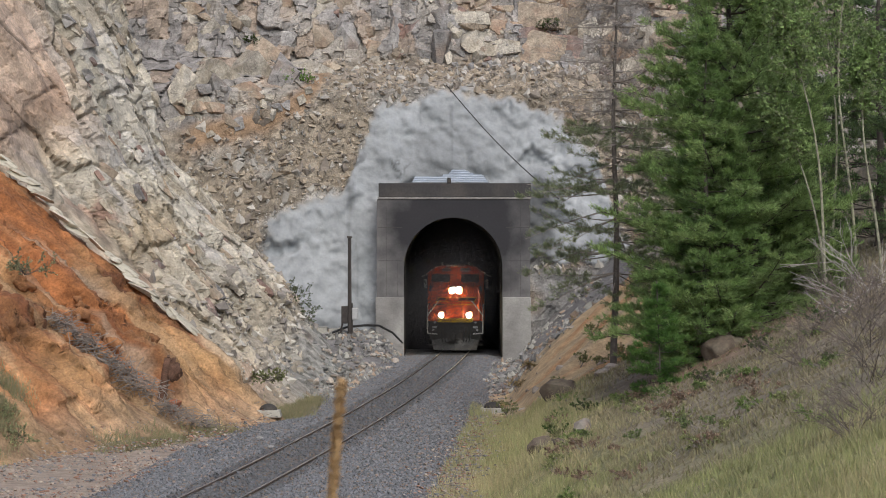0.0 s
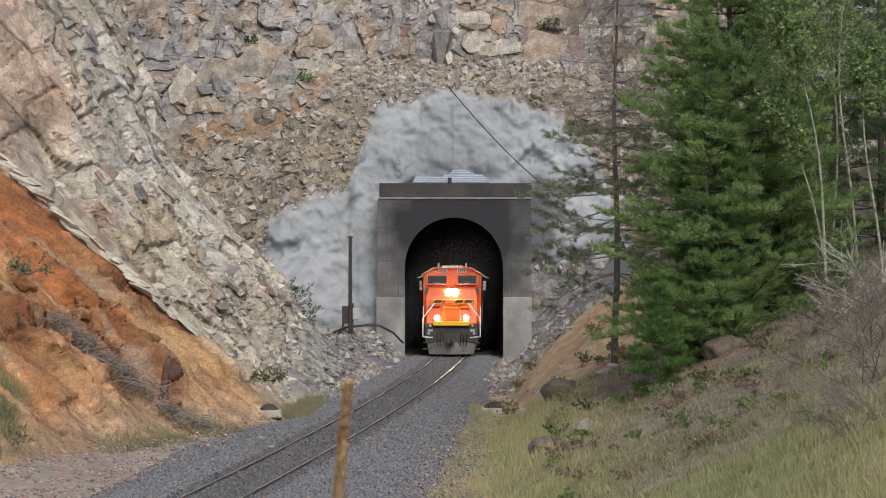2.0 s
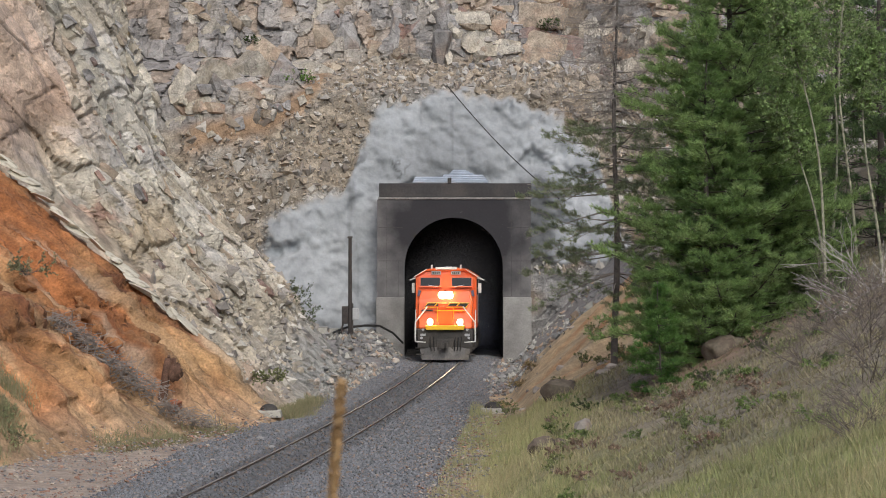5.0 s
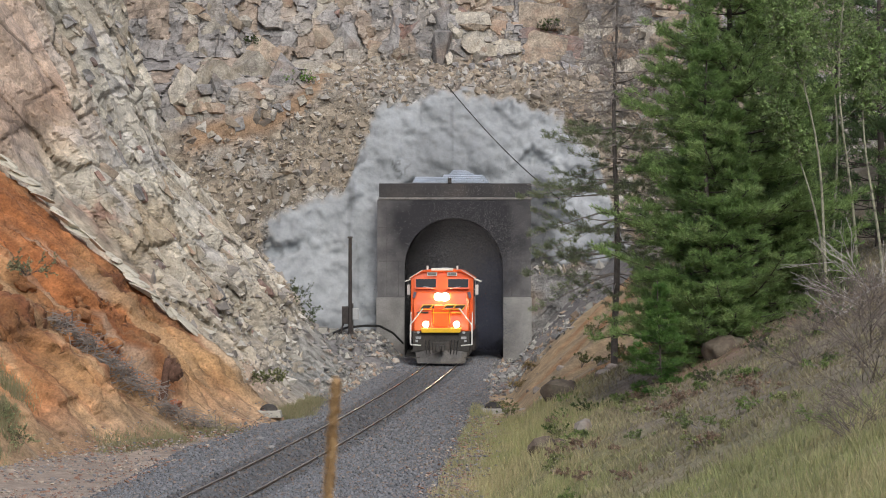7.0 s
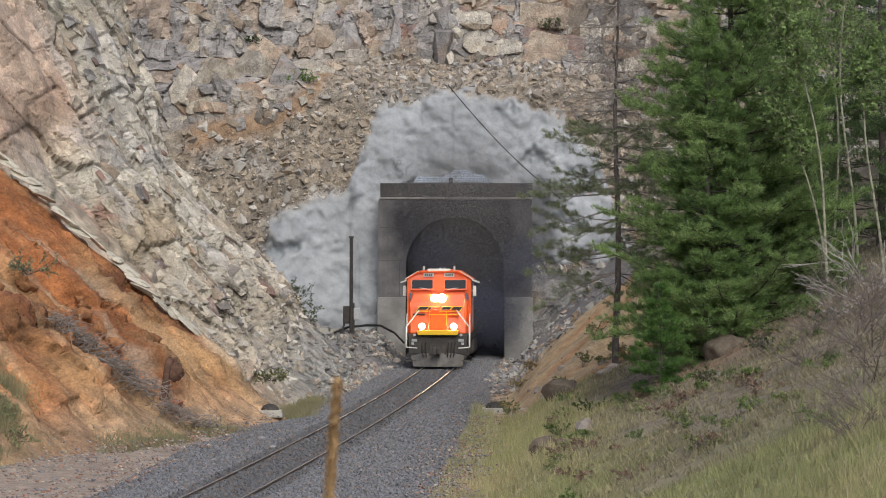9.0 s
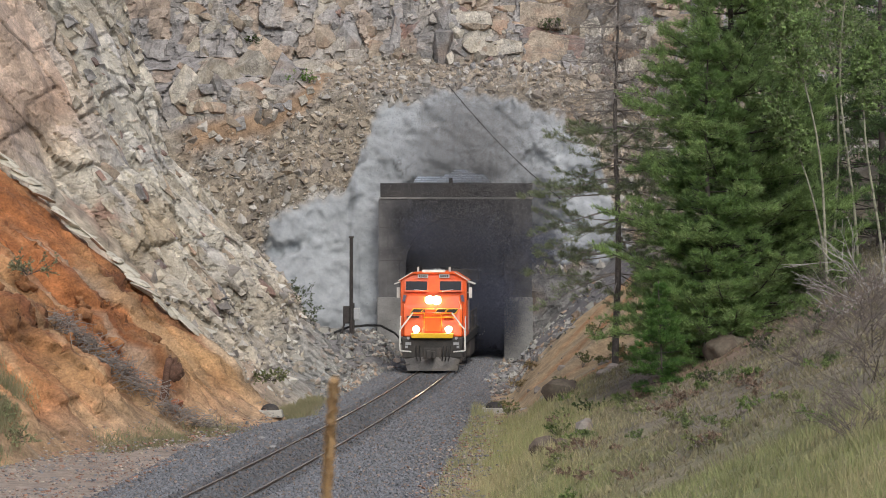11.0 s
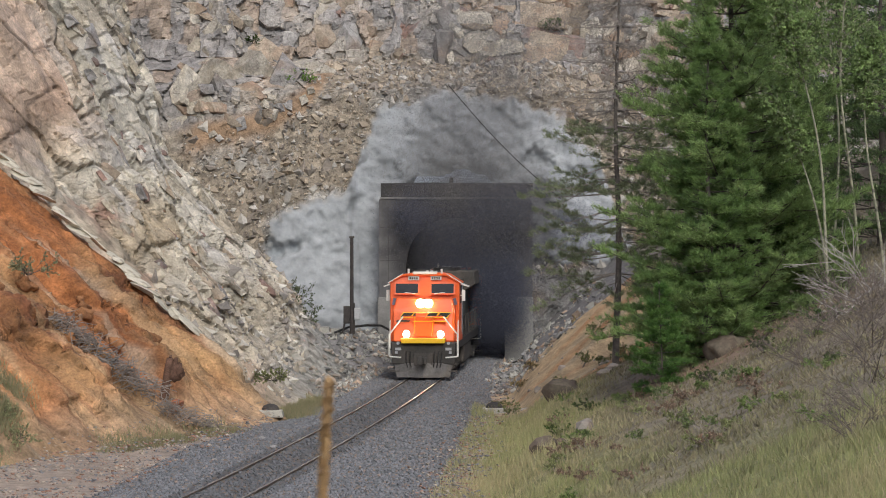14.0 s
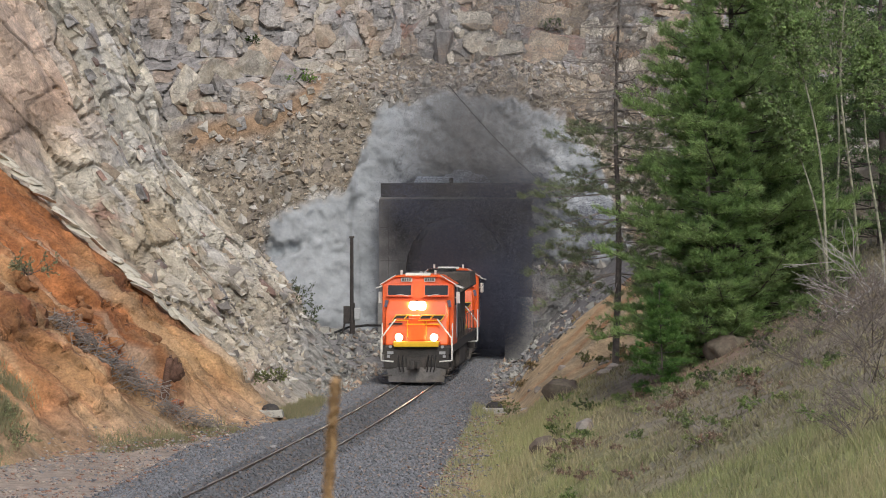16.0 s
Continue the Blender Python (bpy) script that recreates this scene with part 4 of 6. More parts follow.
        part("mirror", bm, M_WHITE, cab)
        bm = rod(bmesh.new(), (s * 0.74, 1.35, 4.62), (s * 0.74, 1.35, 4.9), 0.05, sides=8)
        part("beacon", bm, M_WHITE, cab)
        # lamps
        bm = bmesh.new()
        bmesh.ops.create_uvsphere(bm, u_segments=16, v_segments=8, radius=0.15, matrix=Matrix.Translation((s * 0.76, 0.10, 2.02)) @ Matrix.Diagonal((1, 0.4, 1, 1)))
        part("ditch_light", bm, M_LAMP if lit else M_GLASS, top, "glowing ditch light" if lit else "", smooth_shade=True)
        bm = rod(bmesh.new(), (s * 0.76, 0.36, 2.02), (s * 0.76, 0.13, 2.02), 0.15, sides=16)
        part("ditch_light_housing", bm, M_DARK, top)
        rod_bm = rod(bmesh.new(), (s * 0.76, 0.3, 1.84), (s * 0.76, 0.3, 1.95), 0.05)
        part("lamp_bracket", rod_bm, M_DARK, top)
        # headlights oversized and overlapping: their glare is put into the shape
        bm = bmesh.new()
        bmesh.ops.create_uvsphere(bm, u_segments=16, v_segments=8, radius=0.20, matrix=Matrix.Translation((s * 0.17, 0.76, 3.36)) @ Matrix.Diagonal((1, 0.4, 1, 1)))
        part("headlight", bm, M_LAMP if lit else M_GLASS, nose, "glowing headlight" if lit else "", smooth_shade=True)
    part("headlight_housing", boxed(-0.36, 0.36, 0.8, 1.1, 3.14, 3.58, bevel=0.05), M_BLACK, nose)
    # long hood with doors, radiator and roof gear
    hood = part("long_hood", boxed(-0.98, 0.98, 3.9, 21.2, 1.66, 4.25, bevel=0.08), M_HOOD, top, "long dark green-black engine hood")
    part("hood_stripe", boxed(-0.995, 0.995, 4.3, 21.0, 1.70, 2.3), M_BLACK, hood, "black lower band")
    for k in range(11):
        for s in (-1, 1):
            y = 4.6 + k * 1.12
            part("hood_door", boxed(*sorted((s * 0.975, s * 1.012)), y, y + 1.0, 2.36, 4.0, bevel=0.012), M_HOOD, hood)
    part("blower_box", boxed(-1.35, 1.35, 4.0, 6.2, 3.3, 4.2, bevel=0.08), M_HOOD, hood, "grey blower housing")
    part("radiator_wing", prism([(-0.98, 3.6), (-1.55, 3.95), (-1.5, 4.62), (1.5, 4.62), (1.55, 3.95), (0.98, 3.6)], 16.2, 21.0, 0.04), M_DARK, hood, "flared radiator section")
    for k in range(3):
        bm = rod(bmesh.new(), (0, 17.2 + k * 1.4, 4.6), (0, 17.2 + k * 1.4, 4.75), 0.6, sides=20)
        part("roof_fan", bm, M_BLACK, hood)
    part("exhaust_stack", boxed(-0.3, 0.3, 9.2, 10.4, 4.2, 4.62, bevel=0.04), M_BLACK, hood, "black exhaust stack")
    part("dynamic_brake_grid", boxed(-0.85, 0.85, 6.4, 8.6, 4.2, 4.6, bevel=0.06), M_DARK, hood)
    part("horn", rod(rod(bmesh.new(), (0.1, 5.0, 4.72), (0.1, 4.5, 4.72), 0.03, 0.09), (-0.1, 5.0, 4.72), (-0.1, 4.5, 4.72), 0.03, 0.09), M_SILVER, hood)
    # walkway rails
    for s in (-1, 1):
        for k in range(12):
            y = 4.4 + k * 1.5
            part("stanchion", rod(bmesh.new(), (s * 1.43, y, 1.64), (s * 1.43, y, 2.65), 0.02, sides=6), M_DARK, top)
        part("walkway_rail", rod(bmesh.new(), (s * 1.43, 4.0, 2.65), (s * 1.43, 21.2, 2.65), 0.02, sides=6), M_DARK, top)
    return top, wheels


LOCO, LOCO_WHEELS = locomotive("orange diesel locomotive with lit headlights leaving the tunnel", True)
LOCO_2, LOCO_2_WHEELS = locomotive("second orange locomotive coupled behind, lamps unlit", False)
NOSE = ((0, 159.3), (0.5, 158.0), (2, 153.8), (3.5, 150.1), (7, 143.4), (9, 139.6), (12.5, 132.3), (14.5, 128.0), (16, 125.0))


def nose_y(t):
    return float(np.interp(t, *zip(*NOSE)))


def train_pose(y):
    c, _, _ = rail_frame(y + 4)
    c2, _, _ = rail_frame(y + 18)
    d = (c2 - c).normalized()
    return pose(c.x - d.x * 4, c.y - d.y * 4, 0, 0, 0, math.degrees(math.atan2(-d.x, d.y)))


# ---- trees and plants ----
def unit(v):
    return v / np.maximum(np.linalg.norm(v, axis=-1, keepdims=True), 1e-9)


def blades(centres, dirs, rng, count, length, width, fan=0.7, colour=None):
    """Thin leaf triangles, count of them round each centre."""
    c = np.repeat(centres, count, 0)
    d = unit(np.repeat(dirs, count, 0) + rng.normal(0, fan, (len(c), 3)))
    side = unit(np.cross(d, rng.normal(0, 1, d.shape)))
    ln = length * rng.uniform(0.6, 1.25, (len(c), 1))
    c = c + rng.normal(0, length * 0.25, c.shape)
    a, b, e = c - side * width / 2, c + side * width / 2, c + d * ln
    V = np.stack([a, b, e], 1).reshape(-1, 3)
    f = np.arange(len(V)).reshape(-1, 3)
    col = np.repeat(np.repeat(colour, count, 0) * rng.uniform(0.7, 1.3, (len(c), 1)), 3, 0) if colour is not None else None
    return V, f, col


def sticks(A, B, r0, r1):
    """Tapered three-sided sticks from A to B."""
    A, B = np.asarray(A, float), np.asarray(B, float)
    d = unit(B - A)
    ref = np.where(abs(d[:, 2:3]) > 0.9, np.array([[1.0, 0, 0]]), np.array([[0, 0, 1.0]]))
    u = unit(np.cross(d, ref))
    w = np.cross(d, u)
    ring = [u, -0.5 * u + 0.866 * w, -0.5 * u - 0.866 * w]
    r0, r1 = np.broadcast_to(r0, (len(A),))[:, None], np.broadcast_to(r1, (len(A),))[:, None]
    V = np.stack([A + k * r0 for k in ring] + [B + k * r1 for k in ring], 1).reshape(-1, 3)
    i = np.arange(len(A))[:, None] * 6
    f = np.concatenate([i + np.array([[0, 1, 4, 3]]), i + np.array([[1, 2, 5, 4]]), i + np.array([[2, 0, 3, 5]])])
    return V, f


def trunk_mesh(points, radii, mat, sides=9):
    V, f = [], []
    for k, (p, r) in enumerate(zip(points, radii)):
        for s in range(sides):
            a = 2 * math.pi * s / sides
            V.append((p[0] + r * math.cos(a), p[1] + r * math.sin(a), p[2]))
            if k:
                q = (s + 1) % sides
                f.append(((k - 1) * sides + s, (k - 1) * sides + q, k * sides + q, k * sides + s))
    f.append(tuple(range((len(points) - 1) * sides, len(points) * sides)))
    return mesh_from("trunk", V, f, mat, True)


def conifer(name, label, seed, height, radius, first, rings, at, dark=(0.028, 0.066, 0.018), tip=(0.075, 0.145, 0.03), tuft=0.17, thick=1.0, lift=0.35, bark=None,
            lean=0.0, gap=0.0, shape=0.75, bare_top=0.0, limbs=(4, 7), twig=0.2, needles=8, wide=0.03):
    """A pine or fir: trunk, whorls of limbs, twigs along them and needle tufts on the twigs."""
    rng = np.random.default_rng(seed)
    top = thing(name, label, "tree", m=pose(*at))
    zs = np.linspace(0, height, 12)
    pts = [(lean * z + 0.06 * math.sin(z * 0.7 + seed), 0.05 * math.cos(z * 0.9 + seed), z - 0.3) for z in zs]
    rad = [max(0.011 * height * thick * (1 - z / height) ** 0.8, 0.015) for z in zs]
    share("trunk", trunk_mesh(pts, rad, bark or M_BARK), top)
    A, B, R0, tc, td, tcol = [], [], [], [], [], []
    for k in range(rings):
        f = (k + rng.uniform(-0.4, 0.4)) / rings
        z = height * (first + (1 - first) * f)
        full = radius * ((1 - f) ** shape) * (0.55 + 0.45 * min(1, (f + 0.05) / 0.12))
        for j in range(rng.integers(*limbs)):
            if rng.random() < gap:
                continue
            az = rng.uniform(0, 2 * math.pi)
            ln = full * rng.uniform(0.55, 1.2)
            lf = lift + rng.normal(0, 0.16)
            out = np.array((math.cos(az), math.sin(az), 0))
            base = np.array((lean * z, 0, z - 0.3))
            steps = 5
            line = [base + out * ln * s / steps + np.array((0, 0, ln * (lf * (s / steps) ** 1.6 - 0.22 * (s / steps) * (1 - f)))) for s in range(steps + 1)]
            for s in range(steps):
                A.append(line[s]); B.append(line[s + 1]); R0.append(0.012 * ln * (1 - s / steps) + 0.006)
            if f > 1 - bare_top:
                for q in range(52):
                    s = rng.uniform(0.1, 1.05)
                    p = base + out * ln * s + np.array((0, 0, ln * (lf * s ** 1.6)))
                    A.append(p); B.append(p + rng.normal(0, 0.36, 3) + out * 0.2); R0.append(0.006)
                continue
            n = max(3, int(ln / twig))
            for q in range(n):
                s = rng.uniform(0.22, 1.0) ** 0.8
                p = base + out * ln * s + np.array((0, 0, ln * (lf * s ** 1.6 - 0.22 * s * (1 - f))))
                sd = np.array((-out[1], out[0], 0)) * rng.choice((-1, 1))
                tl = rng.uniform(0.15, 0.42) * (1.15 - 0.6 * s) * min(ln, 2.2)
                td0 = unit(sd * 0.9 + out * 0.6 + np.array((0, 0, 0.25)) + rng.normal(0, 0.2, 3))
                A.append(p); B.append(p + td0 * tl); R0.append(0.006)
                for w in np.arange(0.25, 1.05, 0.25):
                    tc.append(p + td0 * tl * w)
                    td.append(td0 + np.array((0, 0, 0.55)))
                    # needles darken toward the trunk: shade inside the crown put into the colour
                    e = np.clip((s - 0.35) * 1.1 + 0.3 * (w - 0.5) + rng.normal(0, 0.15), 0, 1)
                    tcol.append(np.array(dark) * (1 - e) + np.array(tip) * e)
    R0 = np.array(R0)
    V, f = sticks(A, B, R0, R0 * 0.55)
    tagged(share("branchwork", mesh_from("branchwork", V, f, M_DEADWOOD if bare_top else M_BARK), top), kind="stuff")
    if tc:
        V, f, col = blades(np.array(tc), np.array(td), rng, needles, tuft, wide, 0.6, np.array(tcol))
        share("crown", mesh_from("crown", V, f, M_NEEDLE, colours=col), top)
    return top


def leafy(name, label, seed, height, at, leaf=0.09, colour=(0.13, 0.19, 0.05), spread=1.3, first=0.55, lean=0.06, trunk=0.06, limbs=34, bend=0.3):
    """A slim broadleaf tree with a pale crooked trunk and small leaves."""
    rng = np.random.default_rng(seed)
    top = thing(name, label, "tree", m=pose(*at))
    zs = np.linspace(0, height, 14)

    def spine(z):
        return np.array((lean * z + bend * math.sin(z * 0.55 + seed) * z / height, bend * math.cos(z * 0.5 + seed) * z / height, z - 0.3))
    share("trunk", trunk_mesh([spine(z) for z in zs], [trunk * (1.1 - z / height) + 0.008 for z in zs], M_PALEBARK, 7), top, label="pale yellowish trunk")
    A, B, R, tc, td, tcol = [], [], [], [], [], []
    for k in range(limbs):
        z = height * (first + (1 - first) * rng.random())
        az = rng.uniform(0, 6.283)
        d = unit(np.array((math.cos(az), math.sin(az), rng.uniform(0.1, 0.9))))
        ln = spread * rng.uniform(0.5, 1.1) * (1.25 - z / height)
        p = spine(z)
        A.append(p); B.append(p + d * ln); R.append(0.012)
        for q in range(12):
            s = rng.uniform(0.3, 1.1)
            c = p + d * ln * s + rng.normal(0, 0.18, 3)
            A.append(p + d * ln * min(s, 1)); B.append(c); R.append(0.005)
            tc.append(c); td.append(np.array((0, 0, 0.3)) + rng.normal(0, 0.5, 3))
            tcol.append(np.array(colour) * rng.uniform(0.65, 1.35))
    R = np.array(R)
    V, f = sticks(A, B, R, R * 0.5)
    tagged(share("branchwork", mesh_from("branchwork", V, f, M_PALEBARK), top), kind="stuff")
    V, f, col = blades(np.array(tc), np.array(td), rng, 9, leaf, leaf * 0.75, 1.0, np.array(tcol))
    share("crown", mesh_from("crown", V, f, M_LEAF, colours=col), top)
    return top


def twig_bush(name, label, seed, height, width, at, mat, stems=26, order=3, leaves=None, thin=0.010, category="shrub"):
    """Stems that fork into ever finer twigs, bare or with small leaves."""
    rng = np.random.default_rng(seed)
    top = thing(name, label, category, m=pose(*at))
    A, B, R, ends = [], [], [], []
    front = []
    for k in range(stems):
        az = rng.uniform(0, 6.283)
        d = unit(np.array((math.cos(az) * width, math.sin(az) * width, height * rng.uniform(0.35, 1.0))))
        front.append((rng.normal(0, 0.10 * width, 3) * (1, 1, 0), d, math.hypot(width, height) * rng.uniform(0.4, 0.62), thin))
    for o in range(order):
        nxt = []
        for p, d, ln, r in front:
            q = p + d * ln
            A.append(p); B.append(q); R.append(r)
            for j in range(3):
                s = rng.uniform(0.45, 1.0)
                nxt.append((p + d * ln * s, unit(d + rng.normal(0, 0.45, 3)), ln * rng.uniform(0.4, 0.7), r * 0.6))
        front = nxt
    for p, d, ln, r in front:
        ends.append((p, d))
    R = np.array(R)
    V, f = sticks(A, B, R, R * 0.6)
    tagged(share("branchwork", mesh_from("branchwork", V, f, mat), top), kind="stuff")
    if leaves is not None:
        P, D = np.array([e[0] for e in ends]), np.array([e[1] for e in ends])
        V, f, col = blades(P, D, rng, 8, 0.055, 0.03, 0.9, np.tile(np.array(leaves), (len(P), 1)) * rng.uniform(0.6, 1.4, (len(P), 1)))
        share("foliage", mesh_from("foliage", V, f, M_LEAF, colours=col), top)
    return top


def on_hill(x, y, sink=0.0):
    return (x, y, float(land(np.array([x * 1.0]), np.array([y * 1.0]))[0]) - sink)


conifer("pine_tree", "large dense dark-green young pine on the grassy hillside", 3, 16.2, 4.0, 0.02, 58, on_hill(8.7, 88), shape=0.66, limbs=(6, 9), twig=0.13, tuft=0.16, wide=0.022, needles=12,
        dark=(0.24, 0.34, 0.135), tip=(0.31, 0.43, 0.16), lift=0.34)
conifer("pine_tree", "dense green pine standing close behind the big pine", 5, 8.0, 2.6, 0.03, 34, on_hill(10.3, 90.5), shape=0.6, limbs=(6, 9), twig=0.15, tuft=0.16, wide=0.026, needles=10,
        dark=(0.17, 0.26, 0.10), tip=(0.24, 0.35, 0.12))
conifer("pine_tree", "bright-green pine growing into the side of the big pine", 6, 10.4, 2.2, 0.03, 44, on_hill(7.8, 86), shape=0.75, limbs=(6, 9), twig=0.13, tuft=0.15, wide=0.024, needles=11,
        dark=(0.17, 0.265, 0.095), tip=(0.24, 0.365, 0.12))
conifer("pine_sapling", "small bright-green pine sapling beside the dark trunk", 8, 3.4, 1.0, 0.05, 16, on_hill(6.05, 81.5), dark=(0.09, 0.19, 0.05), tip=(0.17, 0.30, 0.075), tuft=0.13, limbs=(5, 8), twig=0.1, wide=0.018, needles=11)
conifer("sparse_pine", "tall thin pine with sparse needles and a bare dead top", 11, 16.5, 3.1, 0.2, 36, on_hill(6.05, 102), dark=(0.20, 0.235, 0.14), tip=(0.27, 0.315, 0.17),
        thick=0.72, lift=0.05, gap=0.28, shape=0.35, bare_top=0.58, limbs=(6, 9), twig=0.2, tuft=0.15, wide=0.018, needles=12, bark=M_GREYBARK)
for k, (x, y, h, r) in enumerate(((12.8, 108, 13, 2.6), (15.6, 104, 14, 3.0), (18.5, 112, 15, 3.2), (14.0, 118, 13, 2.8), (21.5, 118, 15, 3.2), (17, 126, 14, 3.0),
                                  (11.6, 123, 8, 2.2), (24, 128, 15, 3.2), (16.2, 97, 12, 2.6))):
    conifer("pine_tree", "dark green pine in the wood behind", 30 + k, h, r, 0.03, 26, on_hill(x, y), dark=(0.12, 0.19, 0.08), tip=(0.19, 0.27, 0.11), tuft=0.26, wide=0.042, shape=0.55, limbs=(5, 8), twig=0.3, needles=6)
for k, (x, y, h, lean, first, sp) in enumerate(((11.16, 84, 9.6, -0.11, 0.66, 1.5), (11.3, 84.6, 6.4, -0.22, 0.7, 0.9), (13.1, 92, 12.6, -0.06, 0.55, 2.1), (13.0, 86, 7.4, -0.07, 0.7, 1.2),
                                                (15.0, 96, 10.5, -0.02, 0.5, 1.9), (11.8, 99, 12.0, 0.04, 0.6, 2.0), (13.4, 100, 12.8, 0.0, 0.55, 2.2), (9.0, 104, 12.0, 0.02, 0.6, 1.6), (11.0, 91.5, 12.0, -0.02, 0.68, 2.0), (9.9, 98, 13.5, -0.03, 0.62, 2.0))):
    leafy("aspen_tree", "slim aspen with a pale trunk and light-green leaves", 50 + k, h, on_hill(x, y), lean=lean, first=first, spread=sp, limbs=52, leaf=0.10, colour=(0.21, 0.295, 0.11), trunk=0.042, bend=0.45)

for k, (x, y, h, w) in enumerate(((11.2, 76, 1.5, 1.6), (11.6, 72, 1.4, 1.6), (9.9, 66, 1.5, 1.6), (9.0, 62, 1.5, 1.4), (8.4, 56, 1.3, 1.3), (10.2, 70, 1.7, 1.6), (7.6, 52, 1.0, 1.1),
                                  (8.2, 66, 0.9, 1.1), (9.4, 74, 1.0, 1.2), (6.9, 49, 0.8, 0.9))):
    twig_bush("bare_shrub", "leafless grey-brown shrub with tangled twigs", 80 + k, h, w, on_hill(x, y, 0.05), M_BRUSH, stems=20, order=4, thin=0.010, leaves=None)
for k, (x, y, h, w, c) in enumerate(((11.3, 83, 1.6, 0.9, (0.12, 0.18, 0.06)), (10.3, 78, 0.9, 0.8, (0.10, 0.16, 0.05)), (3.2, 80, 0.5, 0.6, (0.08, 0.13, 0.03)),
                                     (4.4, 86, 0.5, 0.7, (0.08, 0.12, 0.04)), (7.0, 74, 0.5, 0.8, (0.09, 0.12, 0.04)), (8.6, 77, 0.6, 0.9, (0.07, 0.10, 0.03)))):
    twig_bush("green_shrub", "low green leafy shrub in the grass", 100 + k, h, w, on_hill(x, y, 0.05), M_BARK, stems=16, order=2, leaves=c)

for k, (x, y, h, w) in enumerate(((11.5, 80.5, 1.7, 2.0), (12.1, 82, 2.2, 1.8), (10.9, 78, 0.7, 1.3))):
    twig_bush("dead_branches", "pale bleached dead branches lying under the trees", 130 + k, h, w, on_hill(x, y, 0.05), M_BLEACHED, stems=8, order=3, thin=0.022, category="dead wood")

_rng = random.Random(44)
for k in range(64):
    y = _rng.uniform(54, 96)
    x = float(right_toe(y)) + _rng.uniform(2.5, 9.5)
    if x > 0.145 * y:
        continue
    tone = _rng.choice(((0.20, 0.27, 0.09), (0.27, 0.29, 0.13), (0.31, 0.22, 0.16), (0.18, 0.23, 0.09)))
    twig_bush("low_weed", "low tangled weed with small leaves on the hillside", 200 + k, _rng.uniform(0.25, 0.5), _rng.uniform(0.3, 0.7), on_hill(x, y, 0.03), M_DEADWOOD, stems=12, order=2, leaves=tone, thin=0.006, category="weed")


def hill_cover():
    """Grass and weeds of the hillside, too many to count."""
    rng = np.random.default_rng(7)
    n = 150000
    y = 34 + 78 * rng.random(n) ** 1.25
    x = right_toe(y) - 0.6 + rng.random(n) * (0.152 * y + 3 - right_toe(y))
    nz, mz = fractal(x, y, 4.0, 11), fractal(x, y, 1.0, 17)
    r = x - right_toe(y)
    shade = smooth(2.0, 5.5, r + 1.5 * nz + (y - 60) * 0.015) * smooth(40, 64, y + 8 * nz)
    keep = (rng.random(n) < 0.35 + 0.65 * smooth(-0.3, 0.3, mz)) & ~((y > 104) & (r > 0.3) & (r < 8)) & (rng.random(n) < 1.0 - 0.35 * shade)
    x, y, nz, mz, shade = x[keep], y[keep], nz[keep], mz[keep], shade[keep]
    z = land(x, y)
    n = len(x)
    hgt = (0.20 + 0.16 * rng.random(n)) * (1 - 0.55 * shade) * (0.75 + 0.4 * smooth(-0.4, 0.4, mz))
    base = np.stack([x, y, z - 0.02], -1)
    az = rng.uniform(0, 6.283, n)
    side = np.stack([np.cos(az), np.sin(az), 0 * az], -1) * (0.008 + 0.010 * rng.random(n))[:, None] * (1 + 0.8 * shade)[:, None]
    tip = base + np.stack([rng.normal(0, 0.09, n), rng.normal(0, 0.06, n), hgt], -1)
    green, straw, brown = np.array((0.31, 0.335, 0.145)), np.array((0.53, 0.45, 0.27)), np.array((0.225, 0.19, 0.135))
    k = np.clip(0.5 + 0.55 * nz + 0.2 * mz + rng.normal(0, 0.22, n), 0, 1)[:, None]
    k = np.clip(k - 0.45 * smooth(0.05, 0.4, fractal(x, y, 5.0, 29) + 0.25 * smooth(75, 50, y))[:, None], 0, 1)
    c = green * (1 - k) + straw * k
    k = np.clip(0.75 * shade + rng.normal(0, 0.15, n), 0, 1)[:, None]
    c = c * (1 - k) + brown * k
    V = np.stack([base - side, base + side, tip], 1).reshape(-1, 3)
    me = mesh_from("hillside_grass", V, np.arange(len(V)).reshape(-1, 3), M_GRASS, colours=np.repeat(c, 3, 0))
    tagged(new("hillside_grass", me), "dry and green grass with brown weeds on the hillside", "grass", kind="stuff")
    # strips of weeds on the other side, at the foot of the banks
    n = 42000
    u = rng.random(n)
    pick = rng.choice((0, 1, 2, 2), n)
    x = np.where(pick == 0, -7.2 - 3.0 * u, np.where(pick == 1, -5.0 - 0.9 * rng.random(n), -12.8 - 3.2 * u)) + rng.normal(0, 0.25, n)
    y = np.where(pick == 0, 98 - 9 * u, np.where(pick == 1, 104 + 13 * u, 80 + 9 * rng.random(n))) + rng.normal(0, 0.4, n)
    bank, along = bank_height(x, y)
    z = np.where((along > 0) & (bank > 0), bank, land(x, y))
    keep = fractal(x, y, 1.2, 33) > -0.12
    x, y, z = x[keep], y[keep], z[keep]
    n = len(x)
    base = np.stack([x, y, z - 0.02], -1)
    az = rng.uniform(0, 6.283, n)
    side = np.stack([np.cos(az), np.sin(az), 0 * az], -1) * 0.014
    tip = base + np.stack([rng.normal(0, 0.09, n), rng.normal(0, 0.06, n), 0.1 + 0.25 * rng.random(n)], -1)
    k = rng.random((n, 1))
    c = np.array((0.23, 0.24, 0.12)) * (1 - k) + np.array((0.36, 0.30, 0.19)) * k
    V = np.stack([base - side, base + side, tip], 1).reshape(-1, 3)
